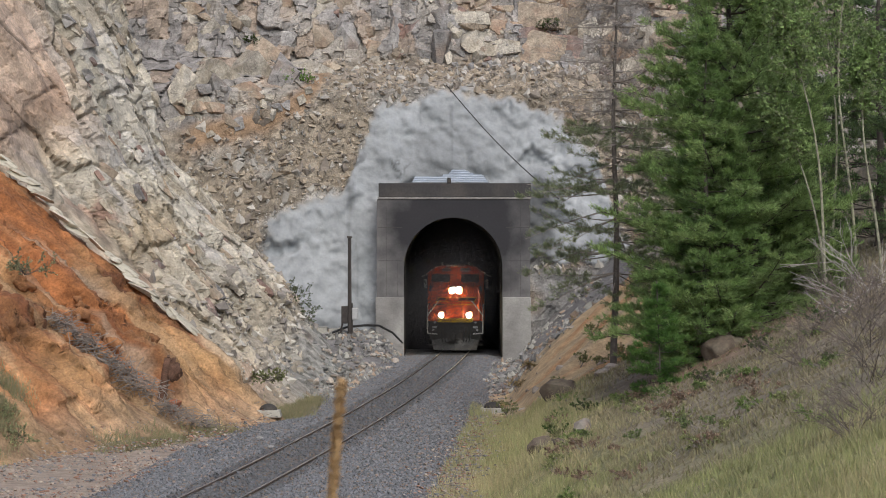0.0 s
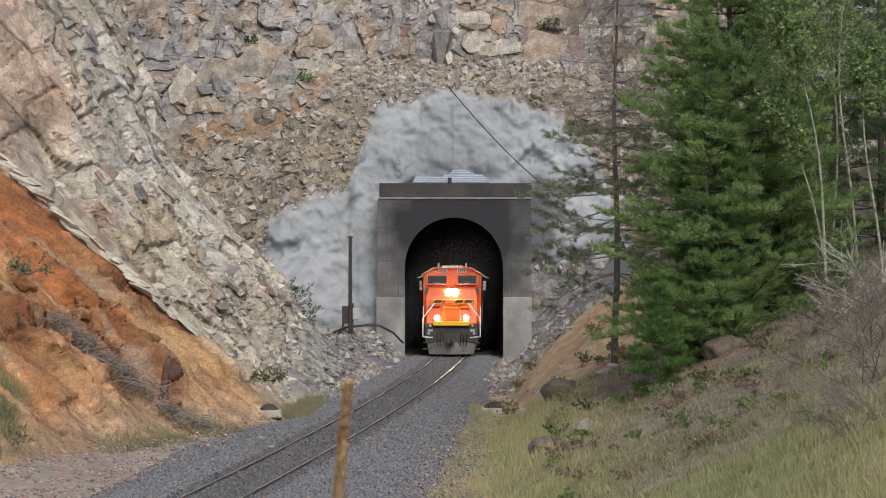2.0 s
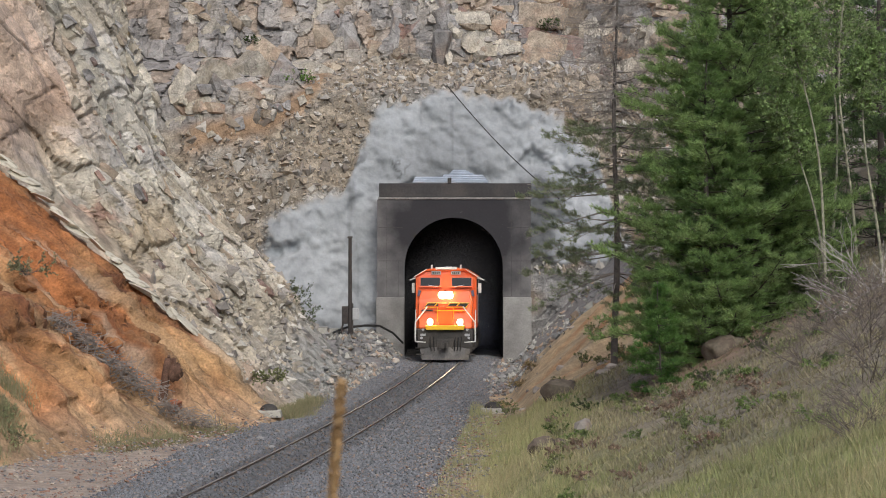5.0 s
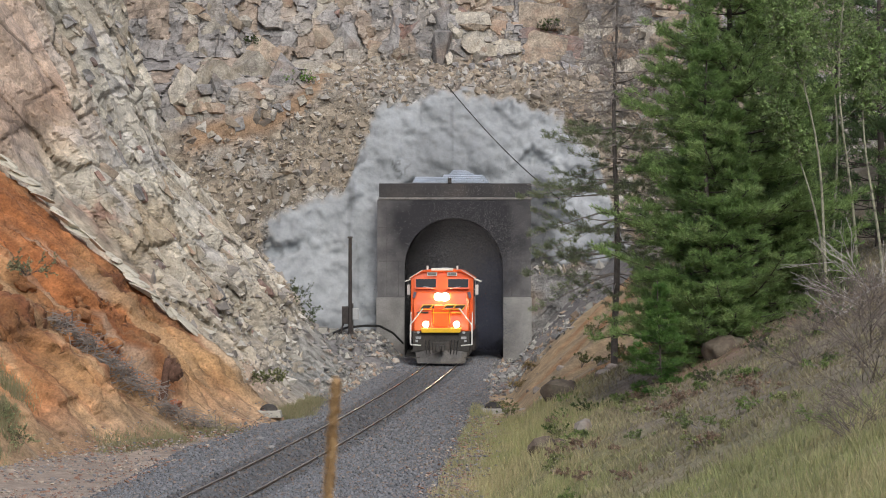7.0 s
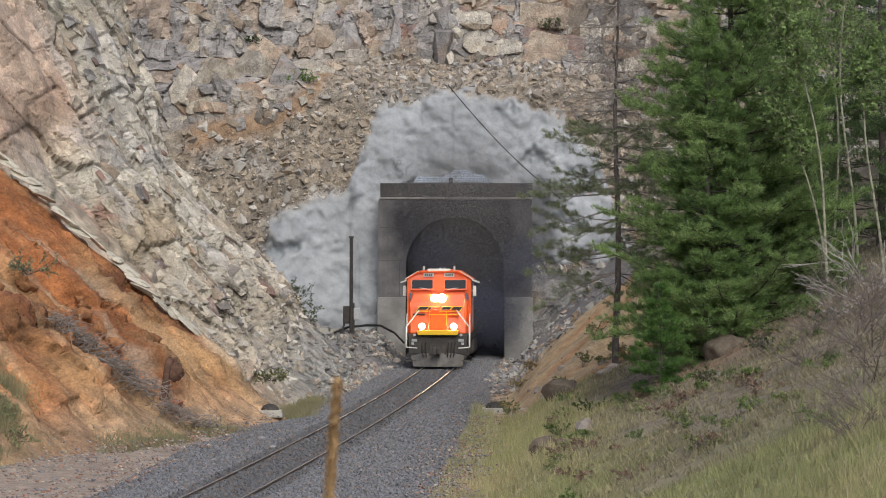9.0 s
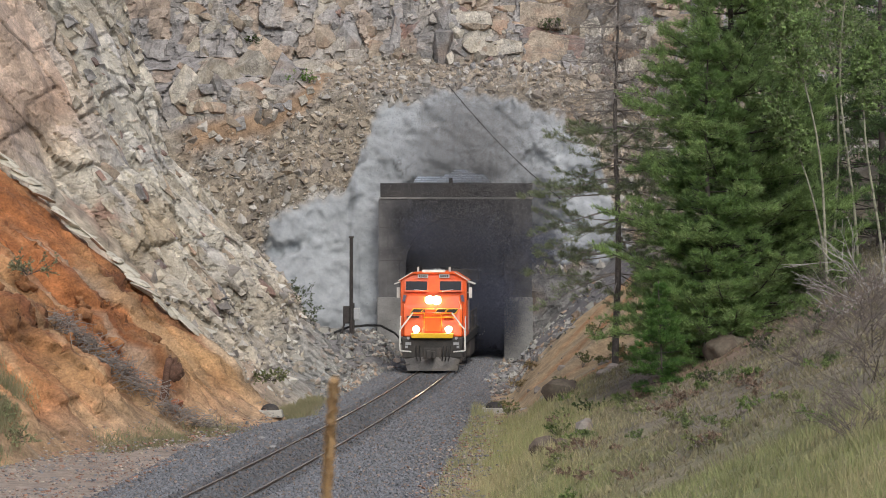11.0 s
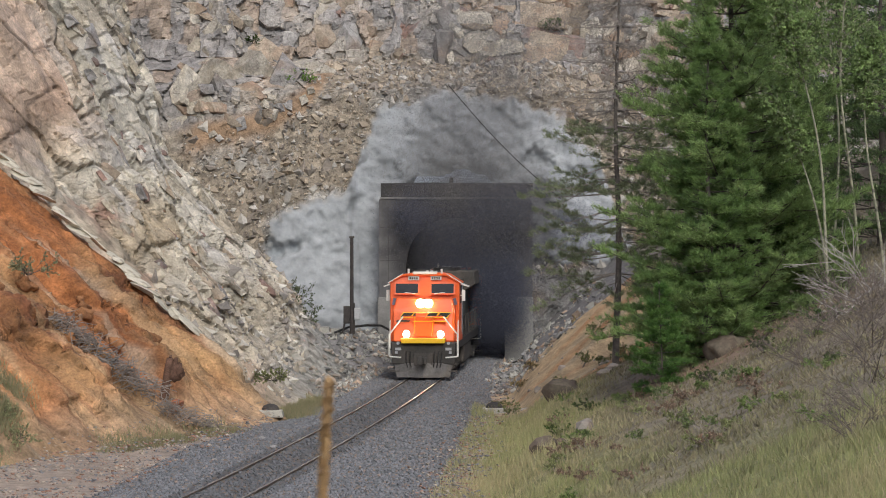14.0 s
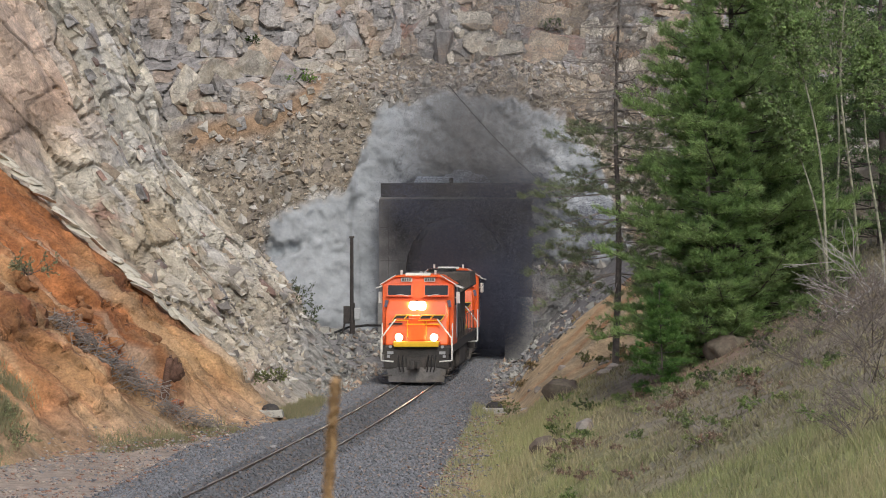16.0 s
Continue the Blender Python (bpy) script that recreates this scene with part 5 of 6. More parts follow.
    me = mesh_from("trackside_weeds", V, np.arange(len(V)).reshape(-1, 3), M_GRASS, colours=np.repeat(c, 3, 0))
    tagged(new("trackside_weeds", me), "patches of dry grass and weeds at the foot of the banks", "grass", kind="stuff")


hill_cover()
for x, y, z, h, w, c in ((-7.93, 158.0, 14.3, 1.3, 0.75, (0.17, 0.30, 0.06)), (6.0, 161.5, 17.8, 0.8, 0.6, (0.07, 0.11, 0.03)), (-10.6, 160.3, 16.8, 0.7, 0.4, (0.07, 0.11, 0.03)),
                         (-7.5, 144.5, 2.6, 1.5, 0.8, (0.10, 0.13, 0.06)), (-6.8, 144.5, 2.0, 1.1, 0.7, (0.10, 0.13, 0.06)), (-8.0, 145.0, 3.1, 1.3, 0.6, (0.13, 0.15, 0.08)),
                         (-13.6, 86.0, 0.75, 1.0, 0.9, (0.30, 0.32, 0.17)), (-12.9, 85.0, 0.2, 0.8, 0.9, (0.30, 0.31, 0.17)), (-13.9, 97.3, 5.1, 0.7, 0.8, (0.30, 0.30, 0.18)), (-6.3, 108, 1.0, 0.5, 0.8, (0.2, 0.22, 0.09))):
    twig_bush("green_shrub", "small green shrub rooted in the rock", int(abs(x * 10)), h, w, (x, y, z), M_BARK, stems=14, order=3, leaves=c)


def dry_stalk():
    """The tall dry flower stalk just before the camera."""
    rng = np.random.default_rng(2)
    top = thing("dry_flower_stalk", "tall brown dry flower stalk swaying in the wind", "plant", m=pose(-0.47, 9.0, 4.2))
    zs = np.linspace(0, 1.86, 16)
    share("stem", trunk_mesh([(0.004 * math.sin(z * 9), 0, z) for z in zs], [0.009 if z < 0.9 else 0.0115 - 0.002 * (z - 0.9) for z in zs], M_STALK, 10), top)
    c, d = [], []
    for k in range(900):
        z = 0.9 + 0.95 * rng.random()
        a = rng.uniform(0, 6.283)
        out = np.array((math.cos(a), math.sin(a), 0.5))
        c.append(np.array((0.011 * out[0], 0.011 * out[1], z)))
        d.append(out)
    V, f, col = blades(np.array(c), np.array(d), rng, 5, 0.010, 0.007, 0.5, np.tile(np.array((0.42, 0.27, 0.14)), (900, 1)))
    share("seed_head", mesh_from("seed_head", V, f, M_GRASS, colours=col), top, label="rough brown seed head")
    return top


STALK = dry_stalk()


# ---- small things ----
def rock_mesh(seed, mat, flat=0.7):
    """A broken stone, about one metre across, cut by random planes."""
    rng = np.random.default_rng(seed)
    bm = bmesh.new()
    bmesh.ops.create_icosphere(bm, subdivisions=2, radius=0.62)
    for k in range(9):
        n = unit(rng.normal(0, 1, 3))
        d = rng.uniform(0.26, 0.46)
        for v in bm.verts:
            p = np.array(v.co)
            over = p @ n - d
            if over > 0:
                v.co = Vector(p - n * over)
    for v in bm.verts:
        v.co.z *= flat
        v.co += Vector(rng.normal(0, 0.012, 3))
    me = bpy.data.meshes.new("rock")
    bm.to_mesh(me)
    bm.free()
    me.materials.append(mat)
    return me


M_STONE_GREY = material("grey_stone", (0.24, 0.235, 0.23), 0.9, grain=2, fine=12, amount=0.25, bump=0.6, spread=0.4)
M_STONE_WARM = material("warm_stone", (0.38, 0.33, 0.28), 0.9, grain=2, fine=12, amount=0.2, bump=0.6, spread=0.3)
M_STONE_RED = material("red_stone", (0.30, 0.12, 0.07), 0.95, grain=3, fine=12, amount=0.25, bump=0.6)
M_CLOD = material("soil_clod", (0.40, 0.185, 0.08), 0.97, grain=3, fine=12, amount=0.35, bump=0.9, depth=0.06, spread=0.3, stain=(0.2, 0.09, 0.045), stain_size=1.5, stain_part=0.42)
M_CRUST = material("pale_crust", (0.58, 0.54, 0.45), 0.95, grain=2.5, fine=14, amount=0.2, bump=0.6, spread=0.2, stain=(0.2, 0.17, 0.13), stain_size=2.5, stain_part=0.4)
ROCKS = [rock_mesh(300 + k, (M_STONE, M_STONE_GREY, M_STONE_WARM)[k % 3], 0.55 + 0.08 * (k % 4)) for k in range(9)]

M_STONE_BROWN = material("brown_stone", (0.105, 0.08, 0.062), 0.9, grain=2, fine=12, amount=0.3, bump=0.6, spread=0.2, stain=(0.12, 0.10, 0.075), stain_size=2)


def lump_mesh(seed, mat):
    """A soft rounded lump of soil."""
    bm = bmesh.new()
    bmesh.ops.create_icosphere(bm, subdivisions=3, radius=0.5)
    for v in bm.verts:
        p = v.co * 2.2 + Vector((seed, 0, 0))
        v.co *= 1 + 0.5 * noise.noise(p) + 0.3 * noise.noise(p * 2.7) + 0.14 * noise.noise(p * 6)
    me = bpy.data.meshes.new("soil_clod")
    bm.to_mesh(me)
    bm.free()
    me.materials.append(mat)
    me.polygons.foreach_set("use_smooth", np.ones(len(me.polygons), bool))
    return me


ROCKS_BROWN = [rock_mesh(340 + k, M_STONE_BROWN, 0.8) for k in range(3)]


def rock_spot(y, p):
    length = np.concatenate([[0], np.cumsum(np.hypot(np.diff(ROCK_RUN), np.diff(ROCK_RISE)))]) - math.hypot(3, 2)
    return float(left_toe(y) - np.interp(p, length, ROCK_RUN)), y, float(np.interp(p, length, ROCK_RISE)) - 0.25


def place_rock(x, y, z, size, rng, label="", name="rock", group="loose rocks", me=None, owner=None):
    ob = share(name, me or ROCKS[rng.randrange(len(ROCKS))], owner)
    ob.matrix_basis = pose(x, y, z, rng.uniform(-25, 25), rng.uniform(-25, 25), rng.uniform(0, 360)) @ Matrix.Diagonal((size, size * rng.uniform(0.7, 1.1), size * rng.uniform(0.7, 1.1), 1))
    if owner:
        return ob
    return tagged(ob, label or "loose broken rock fallen at the foot of the cutting", "rock", group)


def loose_rocks():
    rng = random.Random(12)
    for k in range(130):
        y = rng.uniform(122, 152)
        if y > 139:
            x, yy, z = on_hill(rng.uniform(float(left_toe(y)) + 0.2, -2.4), y)
        else:
            x, yy, z = rock_spot(y, rng.uniform(-0.5, 3.2) * rng.random() ** 0.6)
        place_rock(x + 0.1, yy, z + 0.05, rng.uniform(0.14, 0.42), rng)
    for k in range(60):
        y = rng.uniform(120, 151)
        x = float(right_toe(y)) + rng.uniform(0.1, 5.5)
        place_rock(*on_hill(x, y, 0.03), rng.uniform(0.08, 0.28), rng, "grey stone on the cut slope", group="stones by the track")
    for k in range(40):
        y = rng.uniform(104, 120)
        x = float(right_toe(y)) + rng.uniform(0.4, 6)
        place_rock(*on_hill(x, y, 0.04), rng.uniform(0.1, 0.45) * rng.random() + 0.1, rng, "tan stone on the sandy bank", group="stones on the sandy bank")
    # the third one is added in place of dark overhanging soil
    for x, y, s, lab in ((3.95, 98.5, 1.35, "dark grey-brown boulder in the grass"), (3.75, 77.5, 0.95, "pale tilted boulder in the grass"), (2.65, 78, 0.9, "dark lump standing in for the bank's overhanging soil"),
                         (8.2, 84.6, 1.05, "large grey-brown boulder under the pine"), (4.35, 100.3, 0.7, "grey boulder in the grass"), (5.75, 101, 0.8, "pale rock at the foot of the thin pine"),
                         (5.5, 99.8, 0.6, "pale rock at the foot of the thin pine"), (3.1, 76, 0.5, "grey stone in the grass"), (7.4, 77, 0.3, "white stone on the hillside")):
        px, py, pz = on_hill(x, y)
        place_rock(px, py, pz - 0.02 * s, s, rng, lab, "boulder", "boulders on the hillside", lump_mesh(343, M_STONE_BROWN) if 'large' in lab else ROCKS_BROWN[rng.randrange(3)] if 'pale' not in lab and 'white' not in lab else None)
    place_rock(-8.95, 97.2, 0.75, 0.62, rng, "rounded rusty-red boulder at the foot of the bank", "boulder", "boulders on the bank", rock_mesh(401, M_STONE_RED, 0.95))
    for k in range(16):
        x, y = rng.uniform(-9.5, -5.2), 0
        y = rng.uniform(82, 108)
        place_rock(*on_hill(max(x, -8.6 + (y - 94) * 0.28), y, -0.02), rng.uniform(0.1, 0.3), rng, "stone on the dirt strip beside the ballast", group="stones by the track")


loose_rocks()


def crust():
    """Pale broken crust along the top edge of the orange bank."""
    bank = bpy.data.objects["orange_bank"]
    me = rock_mesh(420, M_CRUST, 0.35)
    rng = random.Random(5)
    w = 4.6
    while w < 15:
        up, rise = w * 0.773, w * 0.634
        u = 0.1 + 0.25 * math.sin(w * 1.3)
        x = BANK_A[0] + BANK_DIR[0] * u + BANK_UP[0] * up
        y = BANK_A[1] + BANK_DIR[1] * u + BANK_UP[1] * up
        ob = share("crust_slab", me, bank, pose(float(x), float(y), float(rise) + 0.12, rng.uniform(-20, 15), 35 + rng.uniform(-14, 14), -18 + rng.uniform(-20, 20)) @ Matrix.Diagonal((rng.uniform(0.5, 1.5), rng.uniform(0.35, 0.8), rng.uniform(0.3, 0.9), 1)))
        w += rng.uniform(0.3, 0.75)

    clod = [lump_mesh(440 + k, M_CLOD) for k in range(4)]
    for k in range(15):
        u, w = rng.uniform(2.8, 11), 0
        w = 3.6 + 0.22 * u + rng.gauss(0.6, 1.0)
        s = rng.uniform(0.25, 0.75)
        up, rise = w * 0.773, w * 0.634
        x = BANK_A[0] + BANK_DIR[0] * u + BANK_UP[0] * up
        y = BANK_A[1] + BANK_DIR[1] * u + BANK_UP[1] * up
        share("soil_clod", clod[k % 4], bank, pose(float(x), float(y), float(rise) - 0.36 * s, rng.uniform(-30, 30), 35 + rng.uniform(-20, 20), rng.uniform(-20, 20)) @ Matrix.Diagonal((s * 1.05, s, s * 0.85, 1)))


crust()


def signal_pole():
    x, y, z = on_hill(-4.72, 148)
    top = thing("signal_pole", "dark weathered pole with a small equipment box beside the portal", "pole", m=pose(-4.72, 148, z))
    part("post", rod(bmesh.new(), (0, 0, -0.5), (0, 0, 4.95), 0.11, 0.09, 10), M_WOODPOLE, top)
    part("cap", boxed(-0.13, 0.13, -0.13, 0.13, 4.9, 5.0, bevel=0.02), M_DARK, top)
    b = part("equipment_box", boxed(-0.42, -0.1, -0.2, 0.1, 0.55, 1.45, bevel=0.03), M_DARK, top, "grey metal equipment box")
    part("box_door", boxed(-0.39, -0.13, -0.225, -0.195, 0.6, 1.4, bevel=0.01), M_WOODPOLE, b)
    b2 = part("meter_box", boxed(0.12, 0.44, -0.16, 0.1, 0.75, 1.35, bevel=0.03), M_SILVER, top, "pale grey meter box")
    part("box_door", boxed(0.15, 0.41, -0.185, -0.155, 0.8, 1.3, bevel=0.01), M_SILVER, b2)
    part("conduit", rod(bmesh.new(), (0.13, -0.05, -0.4), (0.13, -0.05, 1.6), 0.04), M_DARK, top)
    part("stay", rod(bmesh.new(), (-0.55, -0.1, -0.3), (-0.35, -0.05, 0.6), 0.05), M_WOODPOLE, top)


signal_pole()


def stump():
    x, y = -9.45, 98.0
    top = thing("tree_stump", "dark rotten stump with a leaning snag on the orange bank", "stump", m=pose(x, y, 1.2))
    rng = np.random.default_rng(9)
    pts = [(0.0 + 0.2 * k / 5, 0, -0.3 + 1.4 * k / 5) for k in range(6)]
    share("snag", trunk_mesh(pts, (0.16, 0.15, 0.14, 0.15, 0.14, 0.11), M_STUMP, 9), top)
    me = lump_mesh(431, M_STUMP)
    ob = share("root_wad", me, top, pose(0.40, 0.05, 0.62, 10, 20, 30) @ Matrix.Diagonal((0.5, 0.4, 0.6, 1)), "tangled dark roots")
    bm = bmesh.new()
    for k in range(9):
        a = Vector((0.42 + rng.normal(0, 0.1), 0.0, 0.95 + rng.normal(0, 0.15)))
        b = a + Vector((rng.normal(0, 0.12), rng.normal(0, 0.15), -rng.uniform(0.2, 0.5)))
        rod(bm, a, b, 0.06, 0.025, 6)
    part("root", bm, M_STUMP, top)


stump()


def brush_pile(name, label, a, b, count, width, seed, mat, length=0.7):
    rng = np.random.default_rng(seed)
    s = rng.random((count, 1))
    c = np.array(a) * (1 - s) + np.array(b) * s + rng.normal(0, width, (count, 3)) * (1, 1, 0.5)
    d = unit(rng.normal(0, 1, (count, 3)) * (1, 1, 0.5)) * length * rng.uniform(0.4, 1.2, (count, 1))
    V, f = sticks(c - d / 2, c + d / 2, 0.016, 0.008)
    tagged(new(name, mesh_from(name, V, f, mat)), label, "brush pile", kind="stuff")


brush_pile("brush_pile", "tangle of grey dead branches lying down the bank", (-12.9, 96.4, 3.75), (-9.5, 95.6, 1.2), 420, 0.25, 21, M_DEADWOOD, 0.85)
brush_pile("brush_pile", "dry twigs scattered at the foot of the bank", (-9.3, 95.5, 0.9), (-7.6, 96.5, 0.05), 220, 0.22, 22, M_DEADWOOD, 0.5)


def footing(x, y, z, label):
    top = thing("concrete_footing", label, "concrete block", "concrete blocks by the track", m=pose(x, y, z))
    part("block", prism([(-0.48, 0), (-0.42, 0.26), (0.42, 0.26), (0.48, 0)], -0.4, 0.4, 0.03), M_FOOT, top, "pale concrete base")
    bm = bmesh.new()
    bmesh.ops.create_uvsphere(bm, u_segments=14, v_segments=8, radius=0.33, matrix=Matrix.Translation((0, 0, 0.24)) @ Matrix.Diagonal((1, 1, 0.75, 1)))
    part("cap", bm, M_DARK, top, "dark rounded cap", smooth_shade=True)


footing(1.85, 108.2, -0.25, "pale concrete block with a dark cap beside the ballast")
footing(-6.2, 103.6, -0.05, "pale concrete block with a dark cap below the bank")


def cable():
    bm = bmesh.new()
    pts = []
    for k in range(13):
        s = k / 12
        pts.append((0.2 + 5.9 * s, 155.2 - 2.6 * s, 14.4 - 6.1 * s - 0.55 * math.sin(math.pi * s) * 0.6))
    tube(bm, pts, 0.03)
    tagged(part("hanging_cable", bm, M_CABLE), "black cable slung down across the sprayed concrete", "cable")
    bm = bmesh.new()
    tube(bm, [(-5.6, 147.6, 1.45), (-4.9, 148.5, 1.7), (-4.0, 150, 1.75), (-3.3, 151.2, 1.7), (-2.6, 152.0, 1.3), (-2.1, 152.5, 0.75)], 0.06)
    tagged(part("drain_hose", bm, M_CABLE), "black hose lying on the rubble beside the portal", "hose")


cable()
for ux, uy, uh in ((-6.1, 147.8, 0.5), (-5.55, 148.2, 0.42)):
    ub = thing("utility_box", "low pale utility box standing beside the dark pole", "utility box", "utility boxes", m=pose(*on_hill(ux, uy, 0.05)))
    part("cabinet", boxed(-0.22, 0.22, -0.2, 0.2, 0, uh, bevel=0.02), M_FOOT, ub)
    part("lid", boxed(-0.24, 0.24, -0.22, 0.22, uh, uh + 0.05, bevel=0.01), M_CONC, ub)
for k in range(16):
    wy = _rng.uniform(104, 124)
    wx = float(right_toe(wy)) + _rng.uniform(0.3, 6.5)
    twig_bush("low_weed", "dry straggling weed on the sandy bank", 260 + k, _rng.uniform(0.3, 0.8), _rng.uniform(0.25, 0.5), on_hill(wx, wy, 0.03), M_DEADWOOD, stems=12, order=2, leaves=_rng.choice(((0.22, 0.24, 0.10), (0.36, 0.28, 0.14))), thin=0.006, category="weed")
brush_pile("fallen_timber", "weathered grey boards dropped on the rubble", (-4.2, 138.5, 0.25), (-3.6, 139.5, 0.2), 5, 0.2, 23, M_DEADWOOD, 1.2)


def ballast_stones():
    """The crushed stone of the track bed, too many to count."""
    rng = np.random.default_rng(77)
    n = 110000
    y = 64 + 92 * rng.random(n) ** 1.5
    right = between(y, (40, 71, 100, 125, 153), (6.0, 5.4, 4.0, 3.0, 2.6)) + 0.3
    left = between(y, (71, 91, 104, 125, 153), (3.1, 3.9, 3.1, 2.7, 2.5)) + 0.2
    x = track_x(y) - left + rng.random(n) * (left + right)
    d = abs(x - track_x(y))
    keep = (abs(d - 0.7535) > 0.09) & ((d > 1.25) | (rng.random(n) < 0.35)) & (x < right_toe(y) + 0.4) & ((x > left_toe(y) - 0.2) | (y < 104))
    x, y, d = x[keep], y[keep], d[keep]
    n = len(x)
    size = (0.022 + 0.028 * rng.random(n) ** 1.5)[:, None]
    c = np.stack([x, y, land(x, y) + 0.012], -1)
    corners = np.array(((1, 1, 1), (-1, -1, 1), (-1, 1, -1), (1, -1, -1)), float)
    P = c[:, None] + (corners[None] * 0.75 + rng.normal(0, 0.35, (n, 4, 3))) * size[:, None]
    i = np.arange(n)[:, None] * 4
    f = np.concatenate([i + np.array([q]) for q in ((0, 1, 2), (0, 3, 1), (0, 2, 3), (1, 3, 2))])
    tone = rng.uniform(0.7, 1.4, (n, 1)) * np.where(d < 1.25, 0.75, 1.0)[:, None]
    warm = rng.random((n, 1)) < 0.12
    col = np.where(warm, np.array((0.22, 0.17, 0.14)), np.array((0.165, 0.17, 0.185))) * tone
    me = mesh_from("ballast", P.reshape(-1, 3), f, M_GRAVEL, colours=np.repeat(col, 4, 0))
    tagged(new("ballast", me), "grey crushed stone ballast along the track", "ballast", kind="stuff")


def dirt_debris():
    """Small stones and chips on the bare dirt beside the ballast."""
    rng = np.random.default_rng(78)
    n = 14000
    y = 70 + 80 * rng.random(n) ** 1.2
    x = np.where(rng.random(n) < 0.72, track_x(y) - 3.0 - 4.5 * rng.random(n), right_toe(y) + rng.normal(-0.2, 0.5, n))
    bank, along = bank_height(x, y)
    keep = (bank < 0.5) & ((x > left_toe(y) - 1.5) | (y < 104)) & (fractal(x, y, 1.5, 61) > -0.25)
    x, y, bank = x[keep], y[keep], np.maximum(bank[keep], 0)
    n = len(x)
    size = (0.016 + 0.035 * rng.random(n) ** 3)[:, None]
    c = np.stack([x, y, np.maximum(land(x, y), np.where(y < 104, bank, -9)) + 0.01], -1)
    corners = np.array(((1, 1, 1), (-1, -1, 1), (-1, 1, -1), (1, -1, -1)), float)
    P = c[:, None] + (corners[None] * 0.75 + rng.normal(0, 0.4, (n, 4, 3))) * size[:, None] * np.array((1.3, 1, 0.6))
    i = np.arange(n)[:, None] * 4
    f = np.concatenate([i + np.array([q]) for q in ((0, 1, 2), (0, 3, 1), (0, 2, 3), (1, 3, 2))])
    pick = rng.random((n, 1))
    col = np.where(pick < 0.4, np.array((0.2, 0.2, 0.21)), np.where(pick < 0.7, np.array((0.30, 0.17, 0.12)), np.array((0.40, 0.34, 0.28)))) * rng.uniform(0.7, 1.3, (n, 1))
    me = mesh_from("dirt_debris", P.reshape(-1, 3), f, M_GRAVEL, colours=np.repeat(col, 4, 0))
    tagged(new("dirt_debris", me), "stones and chips strewn on the bare dirt", "debris", kind="stuff")


def rubble():
    """Broken stone on the ledge by the portal, along the foot of the slope and on the cut slope, too much to count."""
    rng = np.random.default_rng(79)
    n = 5200
    y = rng.uniform(118, 152.5, n)
    pick = rng.random(n)
    x = np.where(pick < 0.78, left_toe(y) - 0.3 + rng.random(n) * (track_x(y) - 2.2 - left_toe(y)), right_toe(y) - 0.4 + 5.5 * rng.random(n) ** 1.3)
    keep = (fractal(x, y, 1.6, 66) > -0.3) & (abs(x - 0.57) > 2.6 - 1.2 * (y < 150)) & (abs(x - track_x(y)) > 2.2)
    x, y = x[keep], y[keep]
    n = len(x)
    size = (0.04 + 0.15 * rng.random(n) ** 2.5)[:, None, None]
    c = np.stack([x, y, land(x, y) + 0.02], -1)
    corners = np.array(((1, 0, 0), (-1, 0, 0), (0, 1, 0), (0, -1, 0), (0, 0, 1), (0, 0, -1)), float)
    P = c[:, None] + (corners[None] + rng.normal(0, 0.35, (n, 6, 3))) * size * rng.uniform(0.6, 1.4, (n, 1, 3))
    i = np.arange(n)[:, None] * 6
    f = np.concatenate([i + np.array([q]) for q in ((0, 2, 4), (2, 1, 4), (1, 3, 4), (3, 0, 4), (2, 0, 5), (1, 2, 5), (3, 1, 5), (0, 3, 5))])
    pick = rng.random((n, 1))
    col = np.where(pick < 0.5, np.array((0.22, 0.215, 0.21)), np.where(pick < 0.8, np.array((0.34, 0.33, 0.30)), np.array((0.32, 0.24, 0.18)))) * rng.uniform(0.6, 1.4, (n, 1))
    me = mesh_from("rubble", P.reshape(-1, 3), f, M_GRAVEL, colours=np.repeat(col, 6, 0))
    tagged(new("rubble", me), "broken grey and tan rubble at the foot of the slopes", "rubble", kind="stuff")


def scree_chips():
    """Angular chips strewn over the bench of the headwall and the rock slope, too many to count."""
    rng = np.random.default_rng(80)
    for c, label, tones in ((SCREE[1], "brown and grey rock chips on the bench below the cliff", ((0.36, 0.30, 0.235), (0.40, 0.375, 0.345), (0.25, 0.215, 0.185))),
                            (SCREE[0], "pale rock chips on the cutting slope", ((0.42, 0.37, 0.30), (0.47, 0.445, 0.40), (0.28, 0.255, 0.235)))):
        n = len(c)
        c = c + rng.normal(0, 0.06, (n, 3))
        size = (0.035 + 0.22 * rng.random(n) ** 5)[:, None, None]
        corners = np.array(((1, 0, 0), (-1, 0, 0), (0, 1, 0), (0, -1, 0), (0, 0, 1), (0, 0, -1)), float)
        P = c[:, None] + (corners[None] + rng.normal(0, 0.4, (n, 6, 3))) * size * rng.uniform(0.6, 1.4, (n, 1, 3))
        i = np.arange(n)[:, None] * 6
        f = np.concatenate([i + np.array([q]) for q in ((0, 2, 4), (2, 1, 4), (1, 3, 4), (3, 0, 4), (2, 0, 5), (1, 2, 5), (3, 1, 5), (0, 3, 5))])
        col = np.array(tones)[rng.integers(0, 3, n)] * rng.uniform(0.7, 1.35, (n, 1))
        tagged(new("scree", mesh_from("scree", P.reshape(-1, 3), f, M_GRAVEL, colours=np.repeat(col, 6, 0))), label, "scree", kind="stuff")


ballast_stones()
dirt_debris()
rubble()
scree_chips()


